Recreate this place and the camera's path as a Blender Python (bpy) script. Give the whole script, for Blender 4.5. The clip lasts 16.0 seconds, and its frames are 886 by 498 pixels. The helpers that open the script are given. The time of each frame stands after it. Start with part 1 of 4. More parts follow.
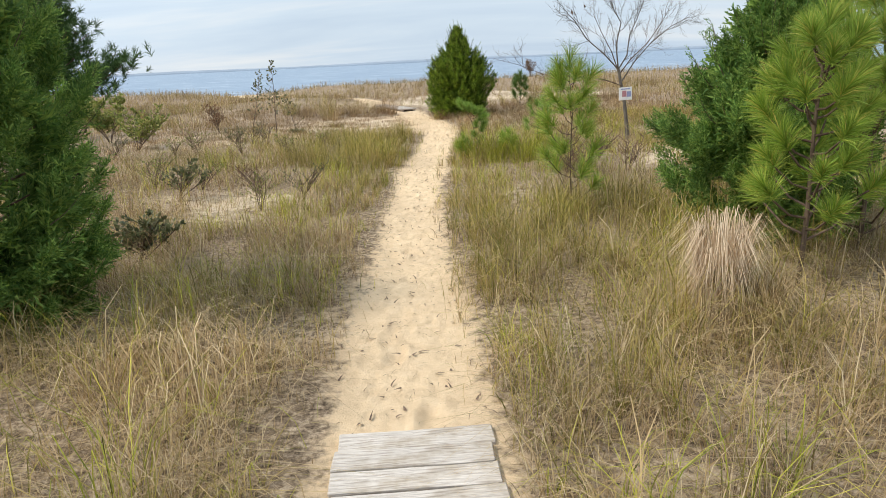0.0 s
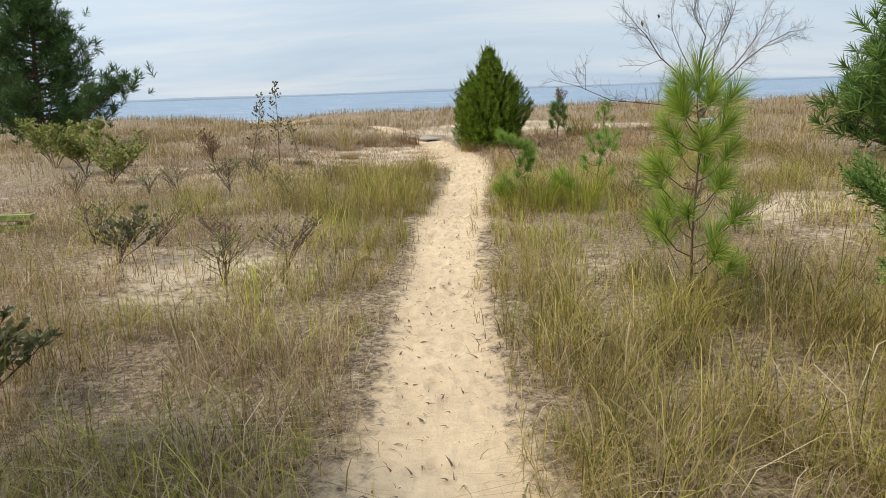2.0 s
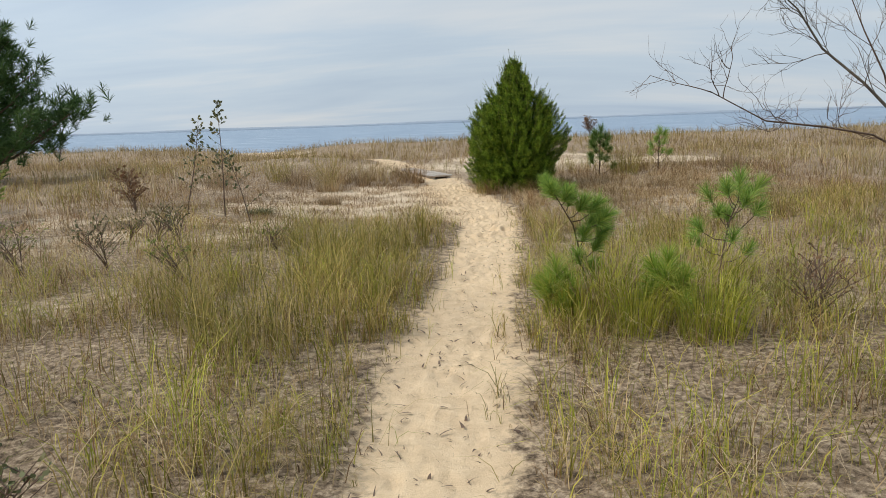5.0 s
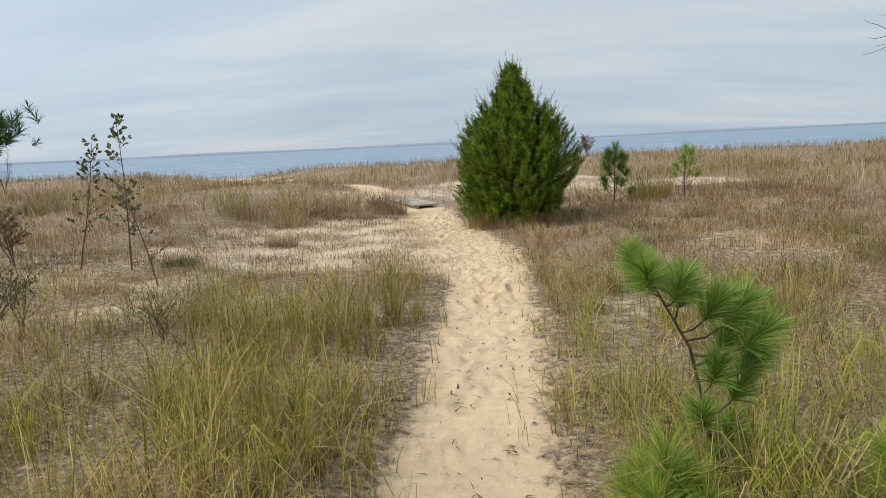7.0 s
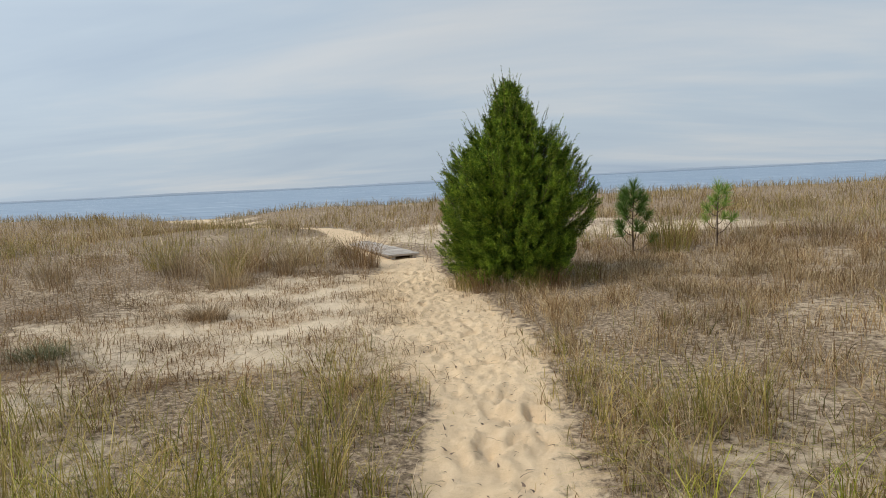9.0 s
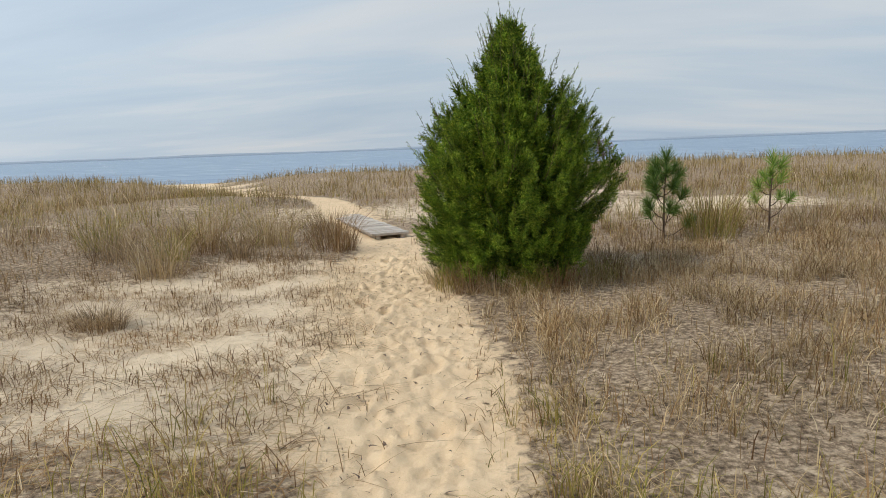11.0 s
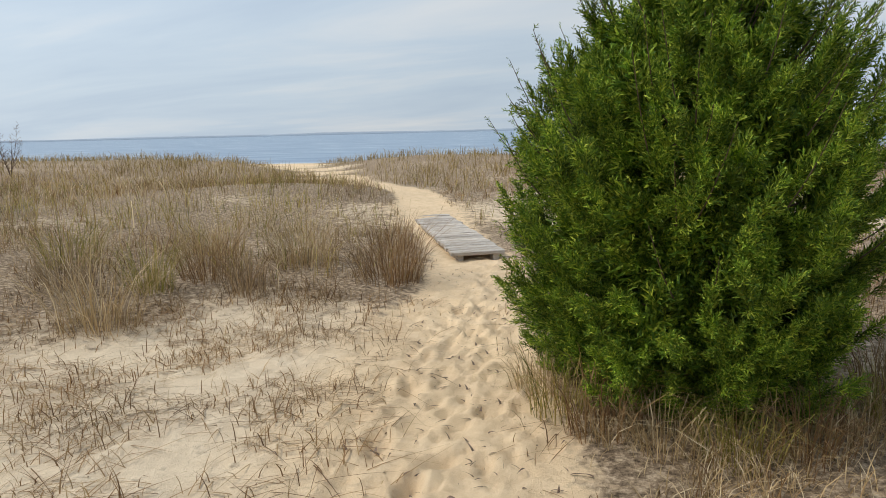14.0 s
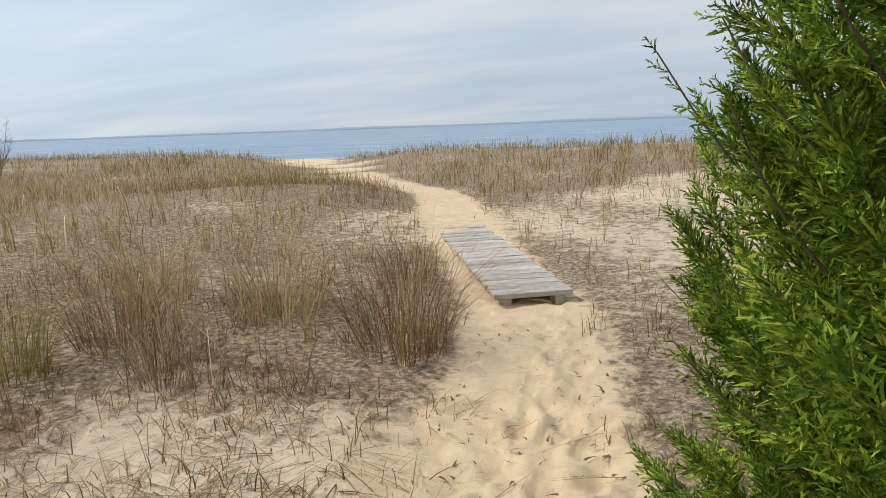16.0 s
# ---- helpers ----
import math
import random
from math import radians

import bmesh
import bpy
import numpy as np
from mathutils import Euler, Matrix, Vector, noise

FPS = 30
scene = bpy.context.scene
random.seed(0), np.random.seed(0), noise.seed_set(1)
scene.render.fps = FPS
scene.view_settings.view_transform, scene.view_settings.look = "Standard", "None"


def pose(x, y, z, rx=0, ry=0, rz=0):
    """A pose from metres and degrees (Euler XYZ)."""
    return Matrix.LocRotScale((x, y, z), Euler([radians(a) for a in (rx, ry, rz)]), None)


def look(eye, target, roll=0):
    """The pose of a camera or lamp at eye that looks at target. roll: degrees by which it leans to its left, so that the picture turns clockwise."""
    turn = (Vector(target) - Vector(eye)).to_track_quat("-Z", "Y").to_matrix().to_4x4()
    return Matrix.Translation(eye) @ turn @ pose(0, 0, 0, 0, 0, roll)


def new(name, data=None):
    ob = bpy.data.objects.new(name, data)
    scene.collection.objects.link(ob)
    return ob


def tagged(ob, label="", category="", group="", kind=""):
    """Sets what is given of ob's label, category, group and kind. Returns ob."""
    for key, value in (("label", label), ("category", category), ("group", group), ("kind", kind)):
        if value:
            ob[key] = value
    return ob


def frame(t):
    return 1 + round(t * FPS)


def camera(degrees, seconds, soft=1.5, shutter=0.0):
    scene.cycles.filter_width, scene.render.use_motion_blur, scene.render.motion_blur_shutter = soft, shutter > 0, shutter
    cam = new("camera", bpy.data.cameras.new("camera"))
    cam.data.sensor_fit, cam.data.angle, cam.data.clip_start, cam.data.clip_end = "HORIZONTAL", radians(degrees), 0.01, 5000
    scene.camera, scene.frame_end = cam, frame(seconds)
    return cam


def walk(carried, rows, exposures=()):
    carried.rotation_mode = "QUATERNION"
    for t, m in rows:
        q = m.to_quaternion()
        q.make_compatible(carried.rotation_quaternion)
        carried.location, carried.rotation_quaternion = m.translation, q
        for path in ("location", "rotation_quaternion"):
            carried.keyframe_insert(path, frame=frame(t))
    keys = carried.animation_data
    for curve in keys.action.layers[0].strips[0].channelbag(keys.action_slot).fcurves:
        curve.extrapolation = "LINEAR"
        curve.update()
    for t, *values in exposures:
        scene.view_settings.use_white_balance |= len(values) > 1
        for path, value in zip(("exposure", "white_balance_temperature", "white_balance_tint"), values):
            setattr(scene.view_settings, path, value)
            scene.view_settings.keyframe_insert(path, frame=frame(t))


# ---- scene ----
cam = camera(67.0, 16.0, soft=0.5)
PATH = [
    (0, (0.173, -0.193, 1.591), (0.122, 1.732, 1.049), -2.8),
    (0.5, (0.107, 0.404, 1.574), (0.047, 2.327, 1.025), -3.0),
    (1, (0.062, 0.999, 1.551), (-0.04, 2.918, 0.996), -2.8),
    (1.5, (-0.022, 1.587, 1.543), (-0.136, 3.511, 1.009), -2.4),
    (2, (-0.048, 2.206, 1.485), (-0.152, 4.15, 1.025), -2.0),
    (2.5, (-0.1, 2.778, 1.437), (-0.213, 4.742, 1.077), -1.9),
    (3, (-0.139, 3.417, 1.415), (-0.279, 5.396, 1.162), -2.2),
    (3.5, (-0.168, 4.004, 1.393), (-0.34, 5.98, 1.142), -2.5),
    (3.7, (-0.197, 4.261, 1.398), (-0.362, 6.237, 1.13), -2.3),
    (5.8, (-0.055, 7.168, 1.317), (-0.203, 9.124, 0.929), -1.9),
    (6, (-0.078, 7.391, 1.308), (-0.217, 9.349, 0.924), -2.0),
    (6.5, (-0.15, 8.0, 1.324), (-0.268, 9.964, 0.968), -2.3),
    (7, (-0.201, 8.615, 1.317), (-0.321, 10.587, 1.007), -2.7),
    (7.5, (-0.243, 9.204, 1.34), (-0.363, 11.183, 1.076), -3.0),
    (8, (-0.324, 9.77, 1.346), (-0.445, 11.753, 1.122), -3.2),
    (8.5, (-0.306, 10.366, 1.34), (-0.406, 12.353, 1.133), -3.1),
    (9, (-0.291, 10.928, 1.304), (-0.355, 12.917, 1.105), -2.8),
    (9.2, (-0.27, 11.142, 1.291), (-0.319, 13.131, 1.091), -2.7),
    (11.3, (0.165, 12.992, 1.319), (-0.007, 14.961, 1.012), -2.0),
    (11.5, (0.199, 13.195, 1.298), (0.0, 15.161, 0.991), -1.9),
    (12, (0.236, 13.676, 1.35), (-0.055, 15.631, 1.042), -1.7),
    (12.5, (0.191, 14.207, 1.355), (-0.181, 16.146, 1.035), -1.5),
    (13, (0.153, 14.737, 1.341), (-0.277, 16.661, 1.006), -1.5),
    (13.5, (0.024, 15.285, 1.323), (-0.433, 17.202, 0.979), -1.4),
    (14, (-0.063, 15.812, 1.32), (-0.54, 17.724, 0.974), -1.4),
    (14.5, (-0.243, 16.335, 1.302), (-0.747, 18.241, 0.962), -1.5),
    (15, (-0.42, 16.843, 1.275), (-0.945, 18.743, 0.94), -1.3),
    (15.5, (-0.593, 17.37, 1.276), (-1.139, 19.262, 0.927), -1.5),
    (16, (-0.672, 17.94, 1.256), (-1.224, 19.828, 0.894), -2.1),
]
walk(cam, [(t, look(eye, target, roll)) for t, eye, target, roll in PATH],
     exposures=[(0, 0.38), (1.5, 0.34), (2.5, 0.1), (3.5, 0.0), (7, 0.0), (9, -0.15), (11.5, -0.05), (12.5, -0.13), (14.5, 0.02), (16, 0.05)])

# ---- world, sun ----
world = bpy.data.worlds.new("overcast_sky")
scene.world = world
world.use_nodes = True
wt = world.node_tree
wt.nodes.clear()
SUN_EL, SUN_AZ = radians(50), radians(-105)   # azimuth from +y towards +x


def wnode(kind, **kw):
    n = wt.nodes.new(kind)
    for k, v in kw.items():
        n.inputs[k].default_value = v
    return n


sky = wnode("ShaderNodeTexSky")
sky.sky_type = "NISHITA"
sky.sun_disc = False
sky.sun_elevation, sky.sun_rotation = SUN_EL, SUN_AZ
sky.dust_density = 3.0
sky_gain = wnode("ShaderNodeVectorMath")
sky_gain.operation = "SCALE"
sky_gain.inputs["Scale"].default_value = 0.10
geo_w = wnode("ShaderNodeTexCoord")
sepw = wnode("ShaderNodeSeparateXYZ")
# a cloud sheet: the view direction laid out on a plane overhead
den = wnode("ShaderNodeMath")
den.operation = "ADD"
den.inputs[1].default_value = 0.16
proj = wnode("ShaderNodeVectorMath")
proj.operation = "DIVIDE"
comb = wnode("ShaderNodeCombineXYZ")
cl1 = wnode("ShaderNodeTexNoise", Scale=1.0, Detail=5.0, Roughness=0.55, Distortion=0.4)
stretch = wnode("ShaderNodeMapping")
stretch.inputs["Scale"].default_value = (0.32, 0.95, 1)
stretch.inputs["Location"].default_value = (1.3, 0.4, 0)
ramp = wnode("ShaderNodeValToRGB")
cr = ramp.color_ramp
cr.elements[0].position, cr.elements[0].color = 0.30, (0.49, 0.60, 0.735, 1)
cr.elements[1].position, cr.elements[1].color = 0.68, (0.76, 0.80, 0.83, 1)
e = cr.elements.new(0.5)
e.color = (0.59, 0.695, 0.80, 1)
mixw = wnode("ShaderNodeMix")
mixw.data_type = "RGBA"
mixw.inputs["Factor"].default_value = 0.86
# broad brightening towards the veiled sun
dotw = wnode("ShaderNodeVectorMath")
dotw.operation = "DOT_PRODUCT"
dotw.inputs[1].default_value = (math.sin(SUN_AZ) * math.cos(SUN_EL), math.cos(SUN_AZ) * math.cos(SUN_EL), math.sin(SUN_EL))
glow = wnode("ShaderNodeMapRange")
glow.inputs["From Min"].default_value, glow.inputs["From Max"].default_value = 0.0, 1.0
glow.inputs["To Min"].default_value, glow.inputs["To Max"].default_value = 0.93, 1.35
gain = wnode("ShaderNodeVectorMath")
gain.operation = "SCALE"
bg = wnode("ShaderNodeBackground", Strength=1.0)
wout = wnode("ShaderNodeOutputWorld")
L = wt.links.new
L(sky.outputs[0], sky_gain.inputs[0])
L(geo_w.outputs["Generated"], sepw.inputs[0])
L(sepw.outputs["Z"], den.inputs[0])
for k in range(3):
    L(den.outputs[0], comb.inputs[k])
L(geo_w.outputs["Generated"], proj.inputs[0])
L(comb.outputs[0], proj.inputs[1])
L(proj.outputs[0], stretch.inputs[0])
L(stretch.outputs[0], cl1.inputs["Vector"])
L(cl1.outputs[0], ramp.inputs[0])
L(sky_gain.outputs[0], mixw.inputs["A"])
L(ramp.outputs[0], mixw.inputs["B"])
L(geo_w.outputs["Generated"], dotw.inputs[0])
L(dotw.outputs["Value"], glow.inputs["Value"])
L(mixw.outputs["Result"], gain.inputs[0])
L(glow.outputs[0], gain.inputs["Scale"])
L(gain.outputs[0], bg.inputs["Color"])
L(bg.outputs[0], wout.inputs[0])

sun = new("sun", bpy.data.lights.new("sun", "SUN"))
sun.data.energy, sun.data.angle, sun.data.color = 2.5, radians(9), (1.0, 0.93, 0.80)
sun_dir = Vector((math.sin(SUN_AZ) * math.cos(SUN_EL), math.cos(SUN_AZ) * math.cos(SUN_EL), math.sin(SUN_EL)))
sun.rotation_euler = sun_dir.to_track_quat("Z", "Y").to_euler()
scene.view_settings.exposure = 0.0


# ---- materials ----
def material(name, rough=0.8, spec=0.3):
    m = bpy.data.materials.new(name)
    m.use_nodes = True
    b = m.node_tree.nodes["Principled BSDF"]
    b.inputs["Roughness"].default_value = rough
    b.inputs["Specular IOR Level"].default_value = spec
    return m, m.node_tree, b


def ramp_node(nt, stops):
    r = nt.nodes.new("ShaderNodeValToRGB")
    el = r.color_ramp.elements
    el[0].position, el[0].color = stops[0][0], (*stops[0][1], 1)
    el[1].position, el[1].color = stops[-1][0], (*stops[-1][1], 1)
    for p, c in stops[1:-1]:
        el.new(p).color = (*c, 1)
    return r


def noise_node(nt, scale, detail=4.0, rough=0.55, coord="Object", stretch=None):
    tc = nt.nodes.new("ShaderNodeTexCoord")
    n = nt.nodes.new("ShaderNodeTexNoise")
    n.inputs["Scale"].default_value, n.inputs["Detail"].default_value, n.inputs["Roughness"].default_value = scale, detail, rough
    if stretch:
        mp = nt.nodes.new("ShaderNodeMapping")
        mp.inputs["Scale"].default_value = stretch
        nt.links.new(tc.outputs[coord], mp.inputs[0])
        nt.links.new(mp.outputs[0], n.inputs["Vector"])
    else:
        nt.links.new(tc.outputs[coord], n.inputs["Vector"])
    return n


def bump_node(nt, b, src, strength, dist):
    bp = nt.nodes.new("ShaderNodeBump")
    bp.inputs["Strength"].default_value, bp.inputs["Distance"].default_value = strength, dist
    nt.links.new(src, bp.inputs["Height"])
    nt.links.new(bp.outputs[0], b.inputs["Normal"])


def mix_node(nt, fac, a, b, blend="MIX"):
    m = nt.nodes.new("ShaderNodeMix")
    m.data_type, m.blend_type = "RGBA", blend
    for sock, v in (("Factor", fac), ("A", a), ("B", b)):
        if isinstance(v, (int, float)):
            m.inputs[sock].default_value = v
        elif isinstance(v, tuple):
            m.inputs[sock].default_value = (*v, 1)
        else:
            nt.links.new(v, m.inputs[sock])
    return m.outputs["Result"]


def blade_material(name, stops, through_light=0.25, rough=0.7, scale=0.9, lo=0.78, hi=1.2):
    """Leaf or blade: colour varies from piece to piece, and along a broad noise in the field."""
    m, nt, b = material(name, rough, 0.25)
    g = nt.nodes.new("ShaderNodeNewGeometry")
    r = ramp_node(nt, stops)
    nt.links.new(g.outputs["Random Per Island"], r.inputs[0])
    n = noise_node(nt, scale, 3.0)
    r2 = ramp_node(nt, [(0.3, (lo, lo, lo)), (0.7, (hi, hi * 0.96, hi * 0.92))])
    nt.links.new(n.outputs[0], r2.inputs[0])
    col = mix_node(nt, 1.0, r.outputs[0], r2.outputs[0], "MULTIPLY")
    nt.links.new(col, b.inputs["Base Color"])
    tr = nt.nodes.new("ShaderNodeBsdfTranslucent")
    nt.links.new(col, tr.inputs["Color"])
    ms = nt.nodes.new("ShaderNodeMixShader")
    ms.inputs[0].default_value = through_light
    out = nt.nodes["Material Output"]
    nt.links.new(b.outputs[0], ms.inputs[1])
    nt.links.new(tr.outputs[0], ms.inputs[2])
    nt.links.new(ms.outputs[0], out.inputs[0])
    return m


M_OLIVE = blade_material("olive_grass", [(0, (0.123, 0.123, 0.021)), (0.35, (0.252, 0.23, 0.049)), (0.6, (0.359, 0.29, 0.08)), (0.85, (0.449, 0.341, 0.112)), (1, (0.591, 0.478, 0.185))], 0.25, 0.7, 0.9, 0.66, 1.22)
M_STRAW = blade_material("straw_grass", [(0, (0.243, 0.17, 0.082)), (0.4, (0.465, 0.339, 0.176)), (0.7, (0.555, 0.424, 0.247)), (1, (0.715, 0.593, 0.4))], 0.25, 0.7, 0.9, 0.66, 1.22)
M_RUSSET = blade_material("russet_grass", [(0, (0.118, 0.062, 0.028)), (0.35, (0.242, 0.143, 0.066)), (0.7, (0.321, 0.207, 0.096)), (1, (0.41, 0.302, 0.158))], 0.25, 0.7, 0.9, 0.66, 1.22)
M_GREY = blade_material("grey_dead_grass", [(0, (0.135, 0.087, 0.049)), (0.5, (0.345, 0.25, 0.143)), (1, (0.557, 0.417, 0.253))], 0.25, 0.7, 0.9, 0.66, 1.22)
M_AMBER = blade_material("amber_grass", [(0, (0.172, 0.121, 0.044)), (0.5, (0.359, 0.26, 0.097)), (1, (0.473, 0.369, 0.169))], 0.25, 0.7, 0.9, 0.66, 1.22)
M_GREEN = blade_material("fresh_green_grass", [(0, (0.17, 0.215, 0.022)), (0.5, (0.401, 0.42, 0.053)), (1, (0.652, 0.581, 0.115))], 0.25, 0.7, 0.9, 0.66, 1.22)
M_CEDAR = blade_material("cedar_scales", [(0, (0.045, 0.098, 0.01)), (0.4, (0.105, 0.19, 0.019)), (0.75, (0.224, 0.322, 0.03)), (1, (0.418, 0.466, 0.06))], 0.2, 0.55, 8.0, 0.34, 1.85)
M_CEDAR_DK = blade_material("dark_cedar_scales", [(0, (0.076, 0.158, 0.037)), (0.5, (0.143, 0.265, 0.058)), (1, (0.322, 0.441, 0.101))], 0.3, 0.6, 5.0, 0.6, 1.45)
M_NEEDLE = blade_material("young_pine_needles", [(0, (0.155, 0.271, 0.036)), (0.5, (0.289, 0.43, 0.062)), (0.86, (0.444, 0.544, 0.102)), (1, (0.644, 0.498, 0.123))], 0.3, 0.5)
M_NEEDLE_BL = blade_material("bluish_pine_needles", [(0, (0.126, 0.244, 0.05)), (0.5, (0.252, 0.415, 0.08)), (1, (0.476, 0.561, 0.13))], 0.3, 0.5)
M_NEEDLE_DK = blade_material("dark_pine_needles", [(0, (0.035, 0.08, 0.025)), (0.5, (0.065, 0.13, 0.035)), (1, (0.12, 0.20, 0.06))], 0.2, 0.5)
M_NEEDLE_MID = blade_material("green_pine_needles", [(0, (0.06, 0.13, 0.03)), (0.5, (0.12, 0.21, 0.045)), (1, (0.22, 0.32, 0.07))], 0.25, 0.5)
M_LEAF = blade_material("shrub_leaves", [(0, (0.12, 0.16, 0.04)), (0.5, (0.24, 0.28, 0.07)), (1, (0.44, 0.42, 0.14))], 0.3, 0.6)
M_LEAF_DK = blade_material("dull_dark_leaves", [(0, (0.08, 0.096, 0.048)), (0.5, (0.144, 0.16, 0.072)), (1, (0.272, 0.24, 0.128))], 0.2, 0.6)
M_BLEACH = blade_material("bleached_grass", [(0, (0.48, 0.359, 0.239)), (0.5, (0.7, 0.553, 0.386)), (1, (0.86, 0.718, 0.534))])
M_FADED = blade_material("faded_leaves", [(0, (0.20, 0.10, 0.05)), (1, (0.32, 0.22, 0.13))], 0.2, 0.7)


def bark_material(name, dark, light):
    m, nt, b = material(name, 0.9, 0.2)
    n = noise_node(nt, 30, 5, 0.6, stretch=(1, 1, 0.25))
    r = ramp_node(nt, [(0.3, dark), (0.7, light)])
    nt.links.new(n.outputs[0], r.inputs[0])
    nt.links.new(r.outputs[0], b.inputs["Base Color"])
    bump_node(nt, b, n.outputs[0], 0.6, 0.01)
    return m


M_BARK = bark_material("rough_brown_bark", (0.06, 0.04, 0.028), (0.20, 0.14, 0.10))
M_BARK_GREY = bark_material("grey_bark", (0.07, 0.06, 0.05), (0.21, 0.18, 0.15))
M_TWIG = bark_material("dark_twig", (0.08, 0.055, 0.042), (0.22, 0.15, 0.11))


def ground_material():
    m, nt, b = material("sandy_ground", 0.95, 0.15)
    fine = noise_node(nt, 220, 3, 0.7)
    mid = noise_node(nt, 9, 6, 0.65)
    big = noise_node(nt, 0.8, 4, 0.6)
    sand = ramp_node(nt, [(0.25, (0.50, 0.365, 0.235)), (0.5, (0.72, 0.555, 0.37)), (0.75, (0.84, 0.68, 0.485))])
    s_in = nt.nodes.new("ShaderNodeMath")
    s_in.operation = "MULTIPLY_ADD"
    nt.links.new(mid.outputs[0], s_in.inputs[0])
    s_in.inputs[1].default_value = 0.55
    fm = nt.nodes.new("ShaderNodeMath")
    fm.operation = "MULTIPLY"
    fm.inputs[1].default_value = 0.45
    nt.links.new(fine.outputs[0], fm.inputs[0])
    nt.links.new(fm.outputs[0], s_in.inputs[2])
    nt.links.new(s_in.outputs[0], sand.inputs[0])
    lit = ramp_node(nt, [(0.36, (0.075, 0.054, 0.037)), (0.5, (0.26, 0.195, 0.135)), (0.66, (0.60, 0.485, 0.355))])
    ln = noise_node(nt, 26, 6, 0.75)
    nt.links.new(ln.outputs[0], lit.inputs[0])
    at = nt.nodes.new("ShaderNodeAttribute")
    at.attribute_name = "litter"
    # the edge of the litter is ragged
    add = nt.nodes.new("ShaderNodeMath")
    add.operation = "ADD"
    nz = nt.nodes.new("ShaderNodeMath")
    nz.operation = "MULTIPLY_ADD"
    nz.inputs[1].default_value, nz.inputs[2].default_value = 1.5, -0.75
    nt.links.new(mid.outputs[0], nz.inputs[0])
    nt.links.new(at.outputs["Fac"], add.inputs[0])
    nt.links.new(nz.outputs[0], add.inputs[1])
    edge = nt.nodes.new("ShaderNodeMapRange")
    edge.inputs["From Min"].default_value, edge.inputs["From Max"].default_value = 0.32, 0.62
    nt.links.new(add.outputs[0], edge.inputs["Value"])
    # undisturbed sand is paler and greyer than the trodden line
    pa = nt.nodes.new("ShaderNodeAttribute")
    pa.attribute_name = "pale"
    wind = ramp_node(nt, [(0.25, (0.42, 0.35, 0.265)), (0.5, (0.68, 0.575, 0.44)), (0.75, (0.81, 0.72, 0.58))])
    nt.links.new(s_in.outputs[0], wind.inputs[0])
    base = mix_node(nt, pa.outputs["Fac"], sand.outputs[0], wind.outputs[0])
    col = mix_node(nt, edge.outputs[0], base, lit.outputs[0])
    tint = ramp_node(nt, [(0.3, (0.9, 0.88, 0.86)), (0.7, (1.06, 1.04, 1.0))])
    nt.links.new(big.outputs[0], tint.inputs[0])
    nt.links.new(mix_node(nt, 1.0, col, tint.outputs[0], "MULTIPLY"), b.inputs["Base Color"])
    hsum = nt.nodes.new("ShaderNodeMath")
    hsum.operation = "MULTIPLY_ADD"
    hsum.inputs[1].default_value = 4.0
    nt.links.new(mid.outputs[0], hsum.inputs[0])
    nt.links.new(fine.outputs[0], hsum.inputs[2])
    bump_node(nt, b, hsum.outputs[0], 0.7, 0.010)
    return m


M_GROUND = ground_material()


def plank_material():
    m, nt, b = material("weathered_plank", 0.85, 0.25)
    info = nt.nodes.new("ShaderNodeObjectInfo")
    n = noise_node(nt, 7, 7, 0.7, stretch=(1.0, 18, 18))
    n2 = noise_node(nt, 5, 4, 0.6)
    r = ramp_node(nt, [(0.28, (0.24, 0.21, 0.185)), (0.5, (0.54, 0.50, 0.46)), (0.72, (0.74, 0.71, 0.67))])
    nt.links.new(n.outputs[0], r.inputs[0])
    t = ramp_node(nt, [(0, (0.72, 0.70, 0.68)), (1, (1.08, 1.05, 1.02))])
    nt.links.new(info.outputs["Random"], t.inputs[0])
    c = mix_node(nt, 1.0, r.outputs[0], t.outputs[0], "MULTIPLY")
    st = ramp_node(nt, [(0.35, (0.75, 0.70, 0.62)), (0.55, (1, 1, 1))])
    nt.links.new(n2.outputs[0], st.inputs[0])
    nt.links.new(mix_node(nt, 1.0, c, st.outputs[0], "MULTIPLY"), b.inputs["Base Color"])
    bump_node(nt, b, n.outputs[0], 0.7, 0.004)
    return m


M_PLANK = plank_material()


def plain(name, colour, rough=0.7, vary=0.15, scale=25):
    m, nt, b = material(name, rough)
    n = noise_node(nt, scale, 4)
    lo = tuple(c * (1 - vary) for c in colour)
    hi = tuple(min(1, c * (1 + vary)) for c in colour)
    r = ramp_node(nt, [(0.3, lo), (0.7, hi)])
    nt.links.new(n.outputs[0], r.inputs[0])
    nt.links.new(r.outputs[0], b.inputs["Base Color"])
    return m


M_PAPER = plain("white_sign_sheet", (0.78, 0.76, 0.73), 0.5, 0.06)
M_PRINT_RED = plain("faded_red_print", (0.48, 0.22, 0.24), 0.5)
M_PRINT_BLUE = plain("faded_blue_print", (0.28, 0.30, 0.48), 0.5)
# pale blue-grey: the haze of distance is put into the base colour
M_FARSHORE = plain("haze_tinted_far_shore", (0.33, 0.39, 0.47), 1.0, 0.05, 0.004)


